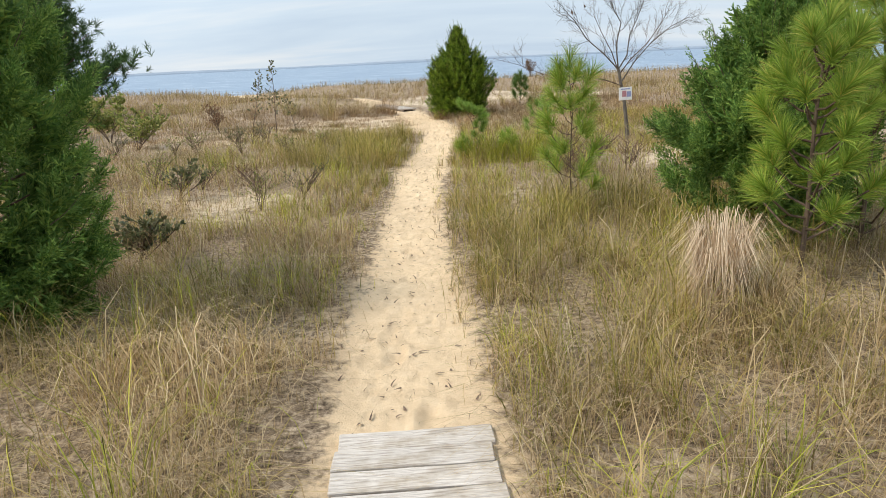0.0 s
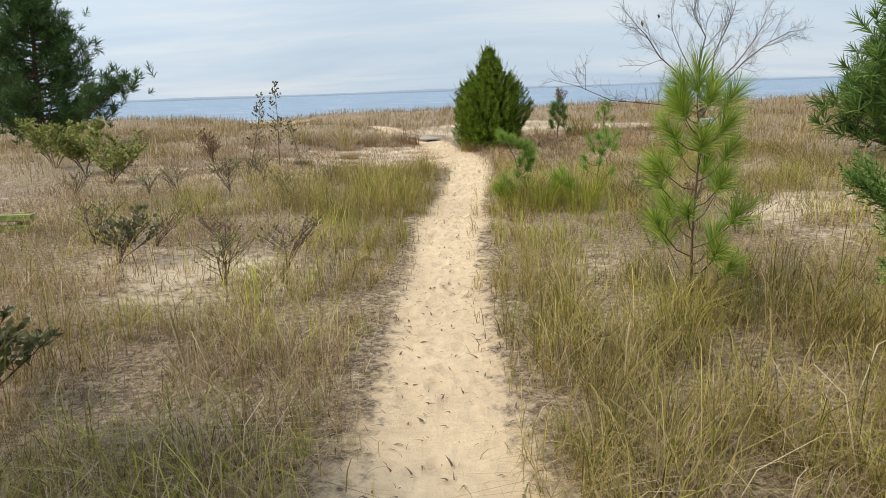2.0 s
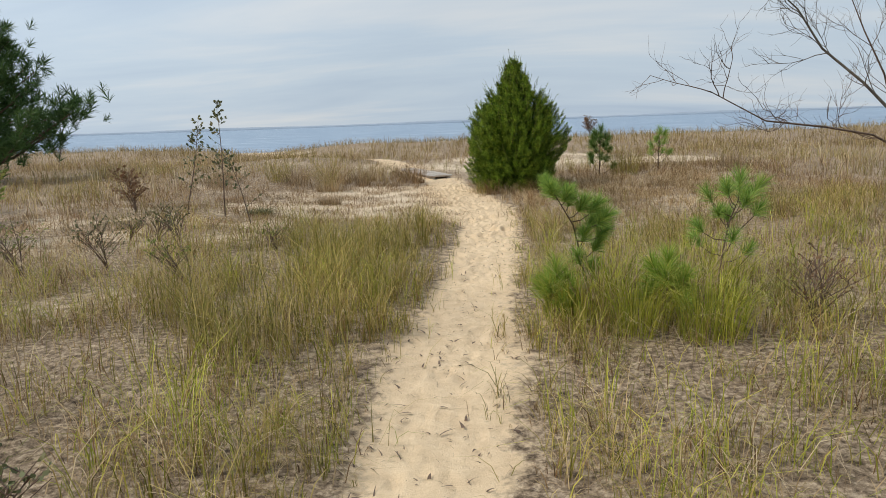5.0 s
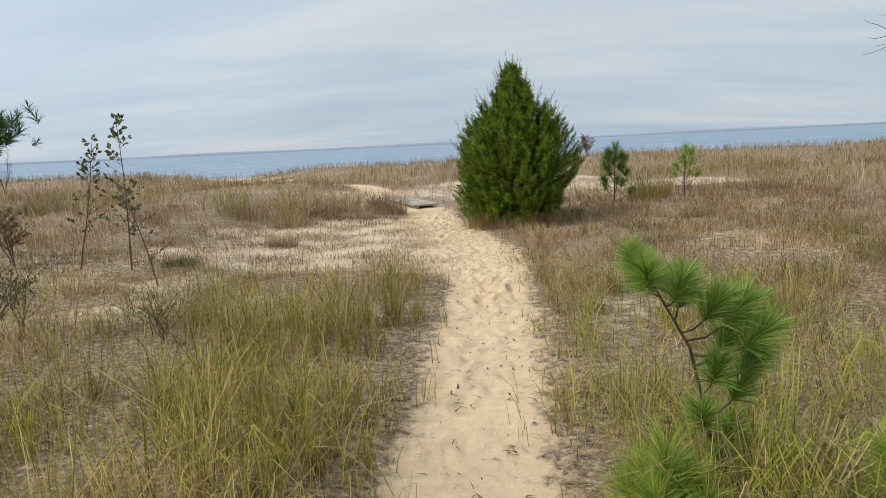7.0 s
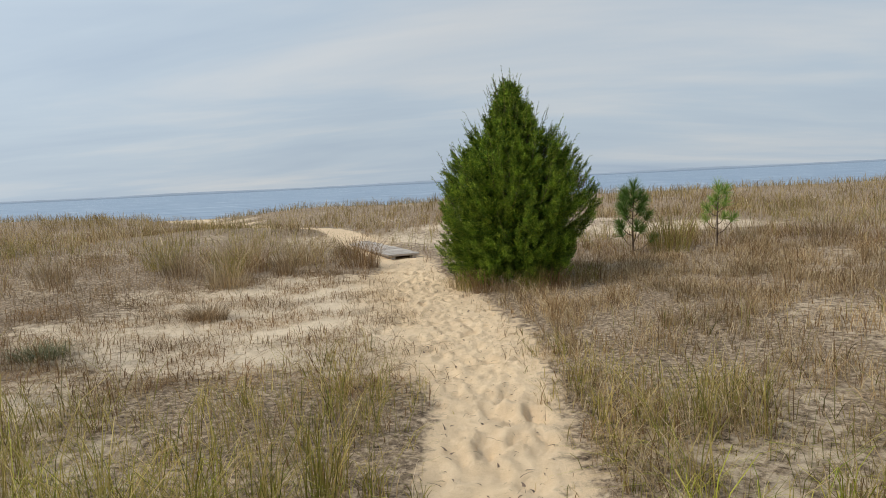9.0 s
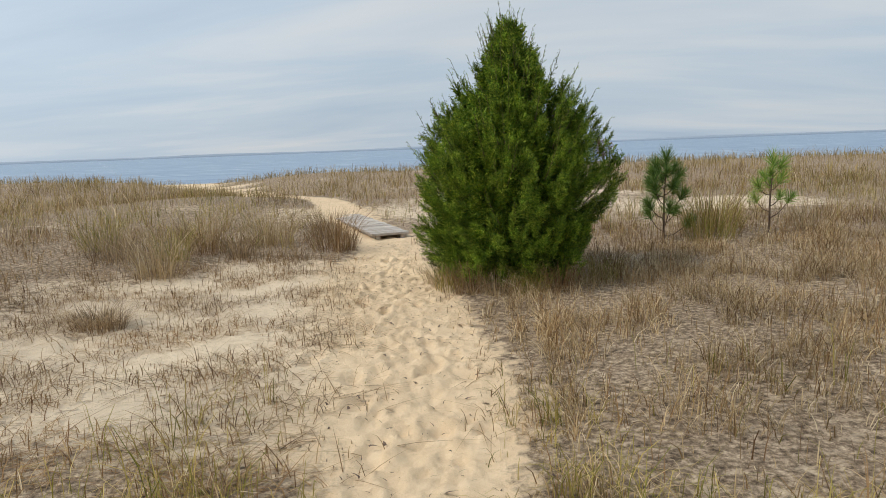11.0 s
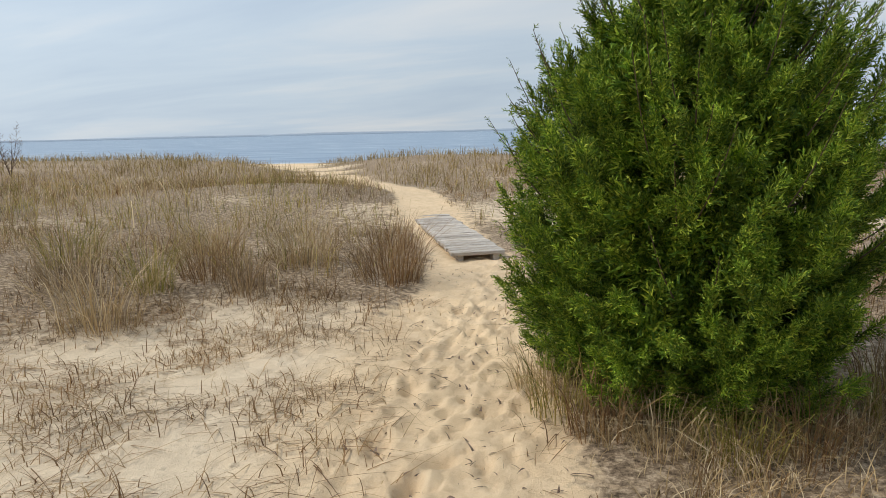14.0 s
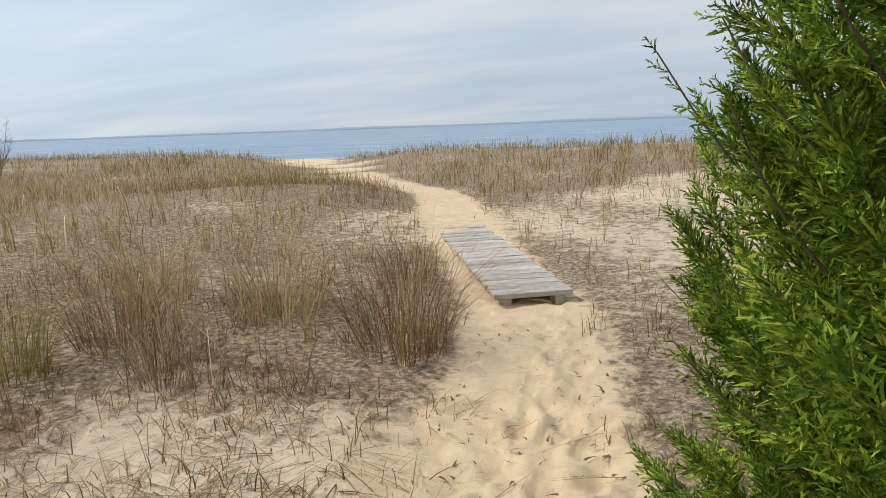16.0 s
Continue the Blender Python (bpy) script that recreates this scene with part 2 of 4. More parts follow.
def sea_material():
    m, nt, b = material("bay_water", 0.45, 0.3)
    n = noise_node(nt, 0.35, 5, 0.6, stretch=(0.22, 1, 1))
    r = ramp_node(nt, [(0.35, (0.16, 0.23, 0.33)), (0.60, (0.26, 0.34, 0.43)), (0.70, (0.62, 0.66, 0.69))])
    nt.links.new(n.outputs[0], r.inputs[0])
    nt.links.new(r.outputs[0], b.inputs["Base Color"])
    bump_node(nt, b, n.outputs[0], 0.8, 0.6)
    return m


M_SEA = sea_material()

# ---- plan ----
PATH_Y = [-6, 2.4, 5, 7, 9, 10.6, 12, 14.8, 16.5, 18.2, 20, 22.2, 25.6, 27.7, 29.4, 33, 37.7, 41.6, 50, 60]
PATH_X = [0.0, -0.07, -0.24, -0.33, -0.37, -0.33, -0.25, -0.16, -0.26, -0.62, -1.0, -1.35, -2.7, -3.5, -4.8, -6.9, -9.6, -13, -17, -18]
PATH_W = [0.45, 0.34, 0.27, 0.25, 0.28, 0.26, 0.27, 0.32, 0.38, 0.44, 0.42, 0.36, 0.36, 0.4, 0.42, 0.5, 0.6, 0.9, 2, 3]


def path_gap(x, y):
    """Metres from the path's edge, negative on it."""
    slope = np.interp(y, [16, 18, 21, 26, 30, 40], [0, 0.2, 0.25, 0.4, 0.62, 0.7])
    return np.abs(x - np.interp(y, PATH_Y, PATH_X)) / np.sqrt(1 + slope ** 2) - np.interp(y, PATH_Y, PATH_W)


def smooth(a, b, v):
    t = np.clip((v - a) / (b - a), 0, 1)
    return t * t * (3 - 2 * t)


def wavy(x, y, s, seed=0.0):
    """A cheap smooth field between 0 and 1."""
    return 0.5 + 0.25 * (np.sin(x * 1.7 * s + 1.3 * np.sin(y * 0.9 * s + seed) + seed) + np.sin(y * 1.9 * s + 1.1 * np.sin(x * 1.3 * s - seed) + 2 * seed))


def sand_patch(x, y):
    """1 on the bare sand beside the path, 0 in the growth."""
    a = 1 - smooth(0.55, 1.3, np.hypot((x + 1.9) / 2.6, (y - 17.8) / 2.8) + 0.25 * (wavy(x, y, 2.0, 1.0) - 0.5))
    a = np.where(x > np.interp(y, PATH_Y, PATH_X) + 0.4, 0, a)
    b = 0.6 * (1 - smooth(0.7, 1.15, np.hypot((x - 0.6) / 3.2, (y - 27.0) / 4.6)))
    c = 0.75 * (1 - smooth(0.6, 1.1, np.hypot((x - 4.2) / 2.6, (y - 24.6) / 1.3)))
    d = 0.7 * (1 - smooth(0.4, 1.1, np.hypot((x + 4.7) / 3.0, (y - 14.6) / 2.5))) * (0.25 + 0.75 * smooth(0.35, 0.6, wavy(x, y, 2.2, 0.9)))
    f = 0.5 * (1 - smooth(0.5, 1.1, np.hypot((x + 3.2) / 1.2, (y - 25.0) / 1.4)))
    g = 0.4 * (1 - smooth(0.5, 1.1, np.hypot((x - 2.1) / 1.5, (y - 15.3) / 1.2)))
    h = 0.6 * (1 - smooth(0.4, 1.1, np.hypot((x - 3.7) / 1.9, (y - 9.2) / 1.7))) * (0.4 + 0.6 * smooth(0.35, 0.6, wavy(x, y, 2.6, 0.2)))
    k = 0.6 * (1 - smooth(0.4, 1.1, np.hypot((x + 2.5) / 1.5, (y - 7.5) / 1.0))) * (0.4 + 0.6 * smooth(0.35, 0.6, wavy(x, y, 2.9, 1.2)))
    return np.maximum.reduce([a, b, c, d, f, g, h, k])


def ground_z(x, y):
    gap = path_gap(x, y)
    z = 0.16 * smooth(0.3, 5, gap) * smooth(0, 4, np.asarray(y, float)) * (1 - smooth(40, 48, y)) + 0.02 * smooth(-0.1, 0.25, gap)
    z = z + (wavy(x, y, 0.55, 2.0) - 0.5) * 0.10 * smooth(0.2, 2, gap)
    z = z + 0.32 * np.exp(-((x + 5.5) / 3.0) ** 2 - ((y - 27) / 4.0) ** 2)
    z = z + 0.25 * smooth(28, 38, y) * smooth(0.2, 2.5, gap) * (1 - smooth(42, 48, y))
    return z - 2.6 * smooth(42, 85, y) - 6.0 * smooth(90, 300, y)


# ---- mesh tools ----
def mesh_from(name, verts, faces_list, mats):
    """faces_list: arrays of faces, each (n, 3) or (n, 4)."""
    me = bpy.data.meshes.new(name)
    verts = np.asarray(verts, np.float32)
    me.vertices.add(len(verts))
    me.vertices.foreach_set("co", verts.ravel())
    loops = np.concatenate([f.ravel() for f in faces_list]).astype(np.int32)
    sizes = np.concatenate([np.full(len(f), f.shape[1]) for f in faces_list])
    starts = np.concatenate([[0], np.cumsum(sizes)[:-1]]).astype(np.int32)
    me.loops.add(len(loops))
    me.loops.foreach_set("vertex_index", loops)
    me.polygons.add(len(sizes))
    me.polygons.foreach_set("loop_start", starts)
    me.update(calc_edges=True)
    for m in mats:
        me.materials.append(m)
    return me


def part(name, me, parent=None, label=""):
    ob = new(name, me)
    if parent:
        ob.parent = parent
    if label:
        ob["label"] = label
    return ob


def part_bm(name, bm, mat, parent=None, label=""):
    me = bpy.data.meshes.new(name)
    bm.to_mesh(me)
    bm.free()
    me.materials.append(mat)
    return part(name, me, parent, label)


def thing(name, loc, label, category, group="", kind=""):
    ob = new(name)
    ob.location = loc
    return tagged(ob, label, category, group, kind)


def tubes(runs, sides=6):
    """Tapered round stems. runs: list of (points, radii). Returns verts and quads."""
    V, F, base = [], [], 0
    for pts, rad in runs:
        pts = np.asarray(pts, float)
        rad = np.broadcast_to(np.asarray(rad, float), (len(pts),))
        tan = np.gradient(pts, axis=0)
        tan /= np.linalg.norm(tan, axis=1)[:, None] + 1e-9
        ref = np.array([1.0, 0, 0]) if abs(tan[0, 0]) < 0.8 else np.array([0, 1.0, 0])
        a = np.cross(tan, ref)
        a /= np.linalg.norm(a, axis=1)[:, None] + 1e-9
        b = np.cross(tan, a)
        ang = np.linspace(0, 2 * np.pi, sides, endpoint=False)
        ring = a[:, None] * np.cos(ang)[None, :, None] + b[:, None] * np.sin(ang)[None, :, None]
        V.append((pts[:, None] + ring * rad[:, None, None]).reshape(-1, 3))
        n = len(pts)
        i, j = np.meshgrid(np.arange(n - 1), np.arange(sides), indexing="ij")
        k = (j + 1) % sides
        F.append(np.stack([base + i * sides + j, base + i * sides + k, base + (i + 1) * sides + k, base + (i + 1) * sides + j], -1).reshape(-1, 4))
        base += n * sides
    return np.concatenate(V), np.concatenate(F)


def tube_part(name, runs, mat, parent=None, label="", sides=6):
    v, f = tubes(runs, sides)
    me = mesh_from(name, v, [f], [mat])
    me.polygons.foreach_set("use_smooth", np.ones(len(me.polygons), bool))
    return part(name, me, parent, label)


def blades(rng, root, height, lean, width, droop=0.35, heading=None):
    """Bent ribbons of three joints. root (n,3); height, lean, width (n,)."""
    n = len(root)
    az = rng.uniform(0, 2 * np.pi, n) if heading is None else heading
    d = np.stack([np.cos(az), np.sin(az), np.zeros(n)], 1)
    tw = az + rng.uniform(0.6, 2.5, n)
    s = np.stack([np.cos(tw), np.sin(tw), np.zeros(n)], 1)
    h = height[:, None]
    ln = (lean * height)[:, None]
    up = np.array([0, 0, 1.0])
    p1 = root + up * h * 0.5 + d * ln * 0.3
    p2 = root + up * h * (0.85 - 0.25 * droop) + d * ln * 0.75
    p3 = root + up * h * (1.0 - 0.7 * droop) + d * ln * (1.25 + droop)
    w = width[:, None] * 0.5
    V = np.stack([root - s * w, root + s * w, p1 - s * w * 0.9, p1 + s * w * 0.9, p2 - s * w * 0.6, p2 + s * w * 0.6, p3], 1)
    o = (np.arange(n) * 7)[:, None]
    q = np.concatenate([o + [0, 1, 3, 2], o + [2, 3, 5, 4]])
    t = o + [4, 5, 6]
    return V.reshape(-1, 3), q, t


def blade_mesh(name, sets, mat):
    V, Q, T, base = [], [], [], 0
    for v, q, t in sets:
        V.append(v)
        Q.append(q + base)
        T.append(t + base)
        base += len(v)
    return mesh_from(name, np.concatenate(V), [np.concatenate(Q), np.concatenate(T)], [mat])


def frames(direction, rng):
    """Turns (n,3,3) whose z looks along direction, spun at random."""
    z = direction / (np.linalg.norm(direction, axis=1)[:, None] + 1e-9)
    r = rng.normal(size=z.shape)
    x = np.cross(r, z)
    x /= np.linalg.norm(x, axis=1)[:, None] + 1e-9
    y = np.cross(z, x)
    return np.stack([x, y, z], 2)


def strew(template, loc, turn, size):
    """Copies of (verts, quads, tris) joined into one lot."""
    v, q, t = template
    n, k = len(loc), len(v)
    V = np.einsum("nij,kj->nki", turn * size[:, None, None], v) + loc[:, None]
    o = (np.arange(n) * k)[:, None, None]
    Q = (q[None] + o).reshape(-1, 4) if len(q) else np.zeros((0, 4), int)
    T = (t[None] + o).reshape(-1, 3) if len(t) else np.zeros((0, 3), int)
    return V.reshape(-1, 3), Q, T


def cedar_spray(rng, arms=13, width=0.018):
    """A feathery shoot one long along z, built of slim pointed scales."""
    V, T = [], []

    def slip(a, d, ln, w):
        d = d / np.linalg.norm(d)
        s = np.cross(d, rng.normal(size=3))
        s /= np.linalg.norm(s)
        i = len(V)
        V.extend([a - s * w, a + s * w, a + d * ln])
        T.append([i, i + 1, i + 2])

    slip(np.zeros(3), np.array([0, 0, 1.0]), 1.0, width * 0.6)
    for k in range(arms):
        f = 0.05 + 0.88 * k / arms
        az = k * 2.4 + rng.uniform(-0.5, 0.5)
        ln = (1 - f) * 0.40 + 0.15
        d = np.array([math.cos(az) * 0.62, math.sin(az) * 0.62, 0.9])
        d /= np.linalg.norm(d)
        a = np.array([0, 0, f])
        slip(a, d, ln, width)
        for g in (0.28, 0.6):
            d2 = d + rng.normal(size=3) * 0.38
            slip(a + d * ln * g, d2, ln * (0.62 - 0.3 * g), width * 0.95)
    return np.array(V), np.zeros((0, 4), int), np.array(T)


def needle_tuft(rng, count, length=1.0, width=0.012, spread=1.0, shoot=0.5):
    """A pine shoot: long needles round a stub of stem along z."""
    az = rng.uniform(0, 2 * np.pi, count)
    f = rng.uniform(0, 1, count)
    tilt = spread * (1.25 - 0.95 * f) * rng.uniform(0.6, 1.1, count)
    ln = length * rng.uniform(0.75, 1.1, count)
    root = np.stack([np.zeros(count), np.zeros(count), shoot * f], 1)
    out = np.stack([np.cos(az), np.sin(az), np.zeros(count)], 1)
    up = np.array([0, 0, 1.0])
    d1 = out * np.sin(tilt)[:, None] + up * np.cos(tilt)[:, None]
    t2 = tilt + 0.25
    d2 = out * np.sin(t2)[:, None] + up * np.cos(t2)[:, None]
    s = np.cross(d1, rng.normal(size=(count, 3)))
    s /= np.linalg.norm(s, axis=1)[:, None]
    w = width * 0.5
    p1 = root + d1 * ln[:, None] * 0.55
    p2 = p1 + d2 * ln[:, None] * 0.45
    V = np.stack([root - s * w, root + s * w, p1 - s * w, p1 + s * w, p2], 1)
    o = (np.arange(count) * 5)[:, None]
    return V.reshape(-1, 3), o + [0, 1, 3, 2], o + [2, 3, 4]


def lots(name, sets, mat):
    V, Q, T, base = [], [], [], 0
    for v, q, t in sets:
        V.append(v)
        Q.append(q + base)
        T.append(t + base)
        base += len(v)
    faces = [a for a in (np.concatenate(Q), np.concatenate(T)) if len(a)]
    return mesh_from(name, np.concatenate(V), faces, [mat])


# ---- ground, water, distance ----
def build_ground():
    rng = np.random.default_rng(3)
    xs = np.unique(np.concatenate([-np.geomspace(8, 3000, 40), np.arange(-8, -4, 0.25), np.arange(-4, -1.2, 0.055), np.arange(-1.2, 0.5, 0.022), np.arange(0.5, 0.7, 0.05), np.arange(0.7, 4, 0.1), np.arange(4, 8, 0.25), np.geomspace(8, 3000, 40)]))
    ys = np.unique(np.concatenate([-np.geomspace(3, 2000, 30), np.arange(-3, 1, 0.2), np.arange(1, 2.2, 0.06), np.arange(2.2, 12, 0.05), np.arange(12, 22.8, 0.04), np.arange(22.8, 30, 0.12), np.arange(30, 60, 0.5), np.geomspace(60, 3500, 40)]))
    X, Y = np.meshgrid(xs, ys)
    Z = ground_z(X, Y)
    gap = path_gap(X, Y)
    bare = np.maximum(1 - smooth(-0.12, 0.12, gap), sand_patch(X, Y))
    # soft hummocks on trodden sand
    Z = Z + bare * (0.008 * (wavy(X, Y, 5.5, 0.7) - 0.5) + 0.008 * (wavy(X, Y, 11, 3.1) - 0.5) + 0.009 * (wavy(X + Y, X - Y, 17, 0.4) - 0.5))
    # footprints, oblong pits with a low rim
    for _ in range(1900):
        py = rng.uniform(2.3, 22.6) if _ < 1000 else rng.uniform(13.5, 21.5)
        if rng.random() < 0.28:
            px, py = rng.uniform(-3.6, -0.4), rng.uniform(16.6, 20.6)
        else:
            px = np.interp(py, PATH_Y, PATH_X) + rng.normal() * 0.55 * np.interp(py, PATH_Y, PATH_W)
        big = rng.random() < (0.10 if py < 12 else 0.45 if _ < 1000 else 0.05)
        la, lb = (rng.uniform(0.10, 0.14), rng.uniform(0.05, 0.065)) if big else (rng.uniform(0.028, 0.05), rng.uniform(0.022, 0.038))
        depth = rng.uniform(0.012, 0.028) if big else rng.uniform(0.008, 0.024)
        depth *= 0.5 if py < 14 else 0.75
        turn = rng.normal() * 0.35
        i0, i1 = np.searchsorted(ys, [py - 0.3, py + 0.3])
        j0, j1 = np.searchsorted(xs, [px - 0.3, px + 0.3])
        dx, dy = X[i0:i1, j0:j1] - px, Y[i0:i1, j0:j1] - py
        u, v = dx * math.cos(turn) - dy * math.sin(turn), dx * math.sin(turn) + dy * math.cos(turn)
        r = np.hypot(u / lb, v / la)
        Z[i0:i1, j0:j1] += -depth * np.exp(-(r ** 4)) + depth * 0.45 * np.exp(-((r - 1.45) / 0.35) ** 2)
    n, k = X.shape
    i, j = np.meshgrid(np.arange(n - 1), np.arange(k - 1), indexing="ij")
    a = i * k + j
    me = mesh_from("ground", np.stack([X, Y, Z], -1).reshape(-1, 3), [np.stack([a, a + 1, a + k + 1, a + k], -1).reshape(-1, 4)], [M_GROUND])
    me.polygons.foreach_set("use_smooth", np.ones(len(me.polygons), bool))
    lit = smooth(-0.18, 0.26, gap) * (1 - 0.78 * sand_patch(X, Y)) * (1 - smooth(46, 52, Y))
    lit = lit * (0.72 + 0.5 * (wavy(X, Y, 1.1, 4.0) - 0.35))
    at = me.attributes.new("litter", "FLOAT", "POINT")
    at.data.foreach_set("value", lit.astype(np.float32).ravel())
    pl = me.attributes.new("pale", "FLOAT", "POINT")
    pl.data.foreach_set("value", (0.75 * smooth(0.0, 0.7, gap)).astype(np.float32).ravel())
    return tagged(part("ground", me), "pale sand with grey plant litter and trodden footprints", "ground", kind="structure")


build_ground()


def build_sea():
    xs = np.concatenate([-np.geomspace(60, 4200, 30)[::-1], np.linspace(-55, 55, 20), np.geomspace(60, 4200, 30)])
    ys = np.geomspace(58, 2560, 120)
    X, Y = np.meshgrid(xs, ys)
    n, k = X.shape
    i, j = np.meshgrid(np.arange(n - 1), np.arange(k - 1), indexing="ij")
    a = i * k + j
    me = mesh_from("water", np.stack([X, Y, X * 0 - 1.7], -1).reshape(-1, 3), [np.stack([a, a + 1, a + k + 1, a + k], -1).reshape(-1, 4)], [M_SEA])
    tagged(part("water", me), "calm grey-blue bay water with small ripples", "water", kind="structure")
    # a low shore along the horizon, its haze painted into the colour
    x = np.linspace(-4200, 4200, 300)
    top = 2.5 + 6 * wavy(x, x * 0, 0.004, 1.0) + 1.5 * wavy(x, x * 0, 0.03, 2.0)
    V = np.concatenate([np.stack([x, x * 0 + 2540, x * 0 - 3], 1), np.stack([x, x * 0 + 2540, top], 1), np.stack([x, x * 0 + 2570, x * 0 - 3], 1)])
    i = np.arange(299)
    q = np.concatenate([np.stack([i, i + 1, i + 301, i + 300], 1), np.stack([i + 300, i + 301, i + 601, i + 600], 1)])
    tagged(part("backdrop", mesh_from("backdrop", V, [q], [M_FARSHORE])), "low far shore coloured with blue haze", "far shore", kind="structure")


build_sea()


# ---- boardwalks ----
def plank_mesh(length, width, thick, seed):
    rng = random.Random(seed)
    bm = bmesh.new()
    bmesh.ops.create_cube(bm, size=1)
    bmesh.ops.scale(bm, vec=(length, width, thick), verts=bm.verts)
    bmesh.ops.subdivide_edges(bm, edges=[e for e in bm.edges if abs((e.verts[0].co - e.verts[1].co).x) > length * 0.9], cuts=3)
    for v in bm.verts:
        v.co += Vector((rng.uniform(-0.006, 0.006), rng.uniform(-0.003, 0.003), rng.uniform(-0.003, 0.003)))
    bmesh.ops.bevel(bm, geom=[e for e in bm.edges if e.calc_face_angle(0) > 1], offset=0.005, segments=1, affect="EDGES")
    me = bpy.data.meshes.new("plank")
    bm.to_mesh(me)
    bm.free()
    me.materials.append(M_PLANK)
    return me


def boardwalk(origin, heading, length, width, label, z_top, tilt=0.0):
    """Planks across two runners; origin is the middle of the near end."""
    rng = random.Random(int(length * 100))
    ob = thing("boardwalk", (origin[0], origin[1], 0), label, "boardwalk", "boardwalks")
    ob.rotation_euler = (0, 0, heading)
    pitch, thick = 0.146, 0.036
    pool = [plank_mesh(width, 0.139, thick, s) for s in range(6)]
    for k in range(int(length / pitch)):
        p = part("plank", pool[rng.randrange(6)], ob)
        p.location = (rng.uniform(-0.012, 0.012), pitch * (k + 0.5) + rng.uniform(-0.003, 0.003), z_top - thick / 2 + rng.uniform(-0.004, 0.005))
        p.rotation_euler = (rng.uniform(-0.02, 0.02), rng.uniform(-0.006, 0.006), rng.uniform(-0.012, 0.012))
    for sx in (-1, 1):
        bm = bmesh.new()
        bmesh.ops.create_cube(bm, size=1)
        bmesh.ops.scale(bm, vec=(0.07, length - 0.08, 0.10), verts=bm.verts)
        bmesh.ops.bevel(bm, geom=bm.edges[:], offset=0.006, segments=1, affect="EDGES")
        r = part_bm("runner", bm, M_PLANK, ob)
        r.location = (sx * (width / 2 - 0.09), length / 2, z_top - thick - 0.052)
    return ob


boardwalk((-0.06, 2.44), math.pi + 0.08, 3.6, 0.665, "silvery weathered plank boardwalk lying in tall grass", 0.035)
boardwalk((-1.33, 22.42), math.atan2(1.32, 2.95), 3.3, 0.56, "silvery weathered plank boardwalk resting on loose sand", 0.105)


# ---- trees and shrubs ----
CEDAR_PROFILE = ([0, 0.05, 0.16, 0.30, 0.50, 0.62, 0.72, 0.82, 0.91, 1.0], [0.66, 0.82, 0.95, 1.02, 1.03, 0.91, 0.65, 0.38, 0.18, 0.03])


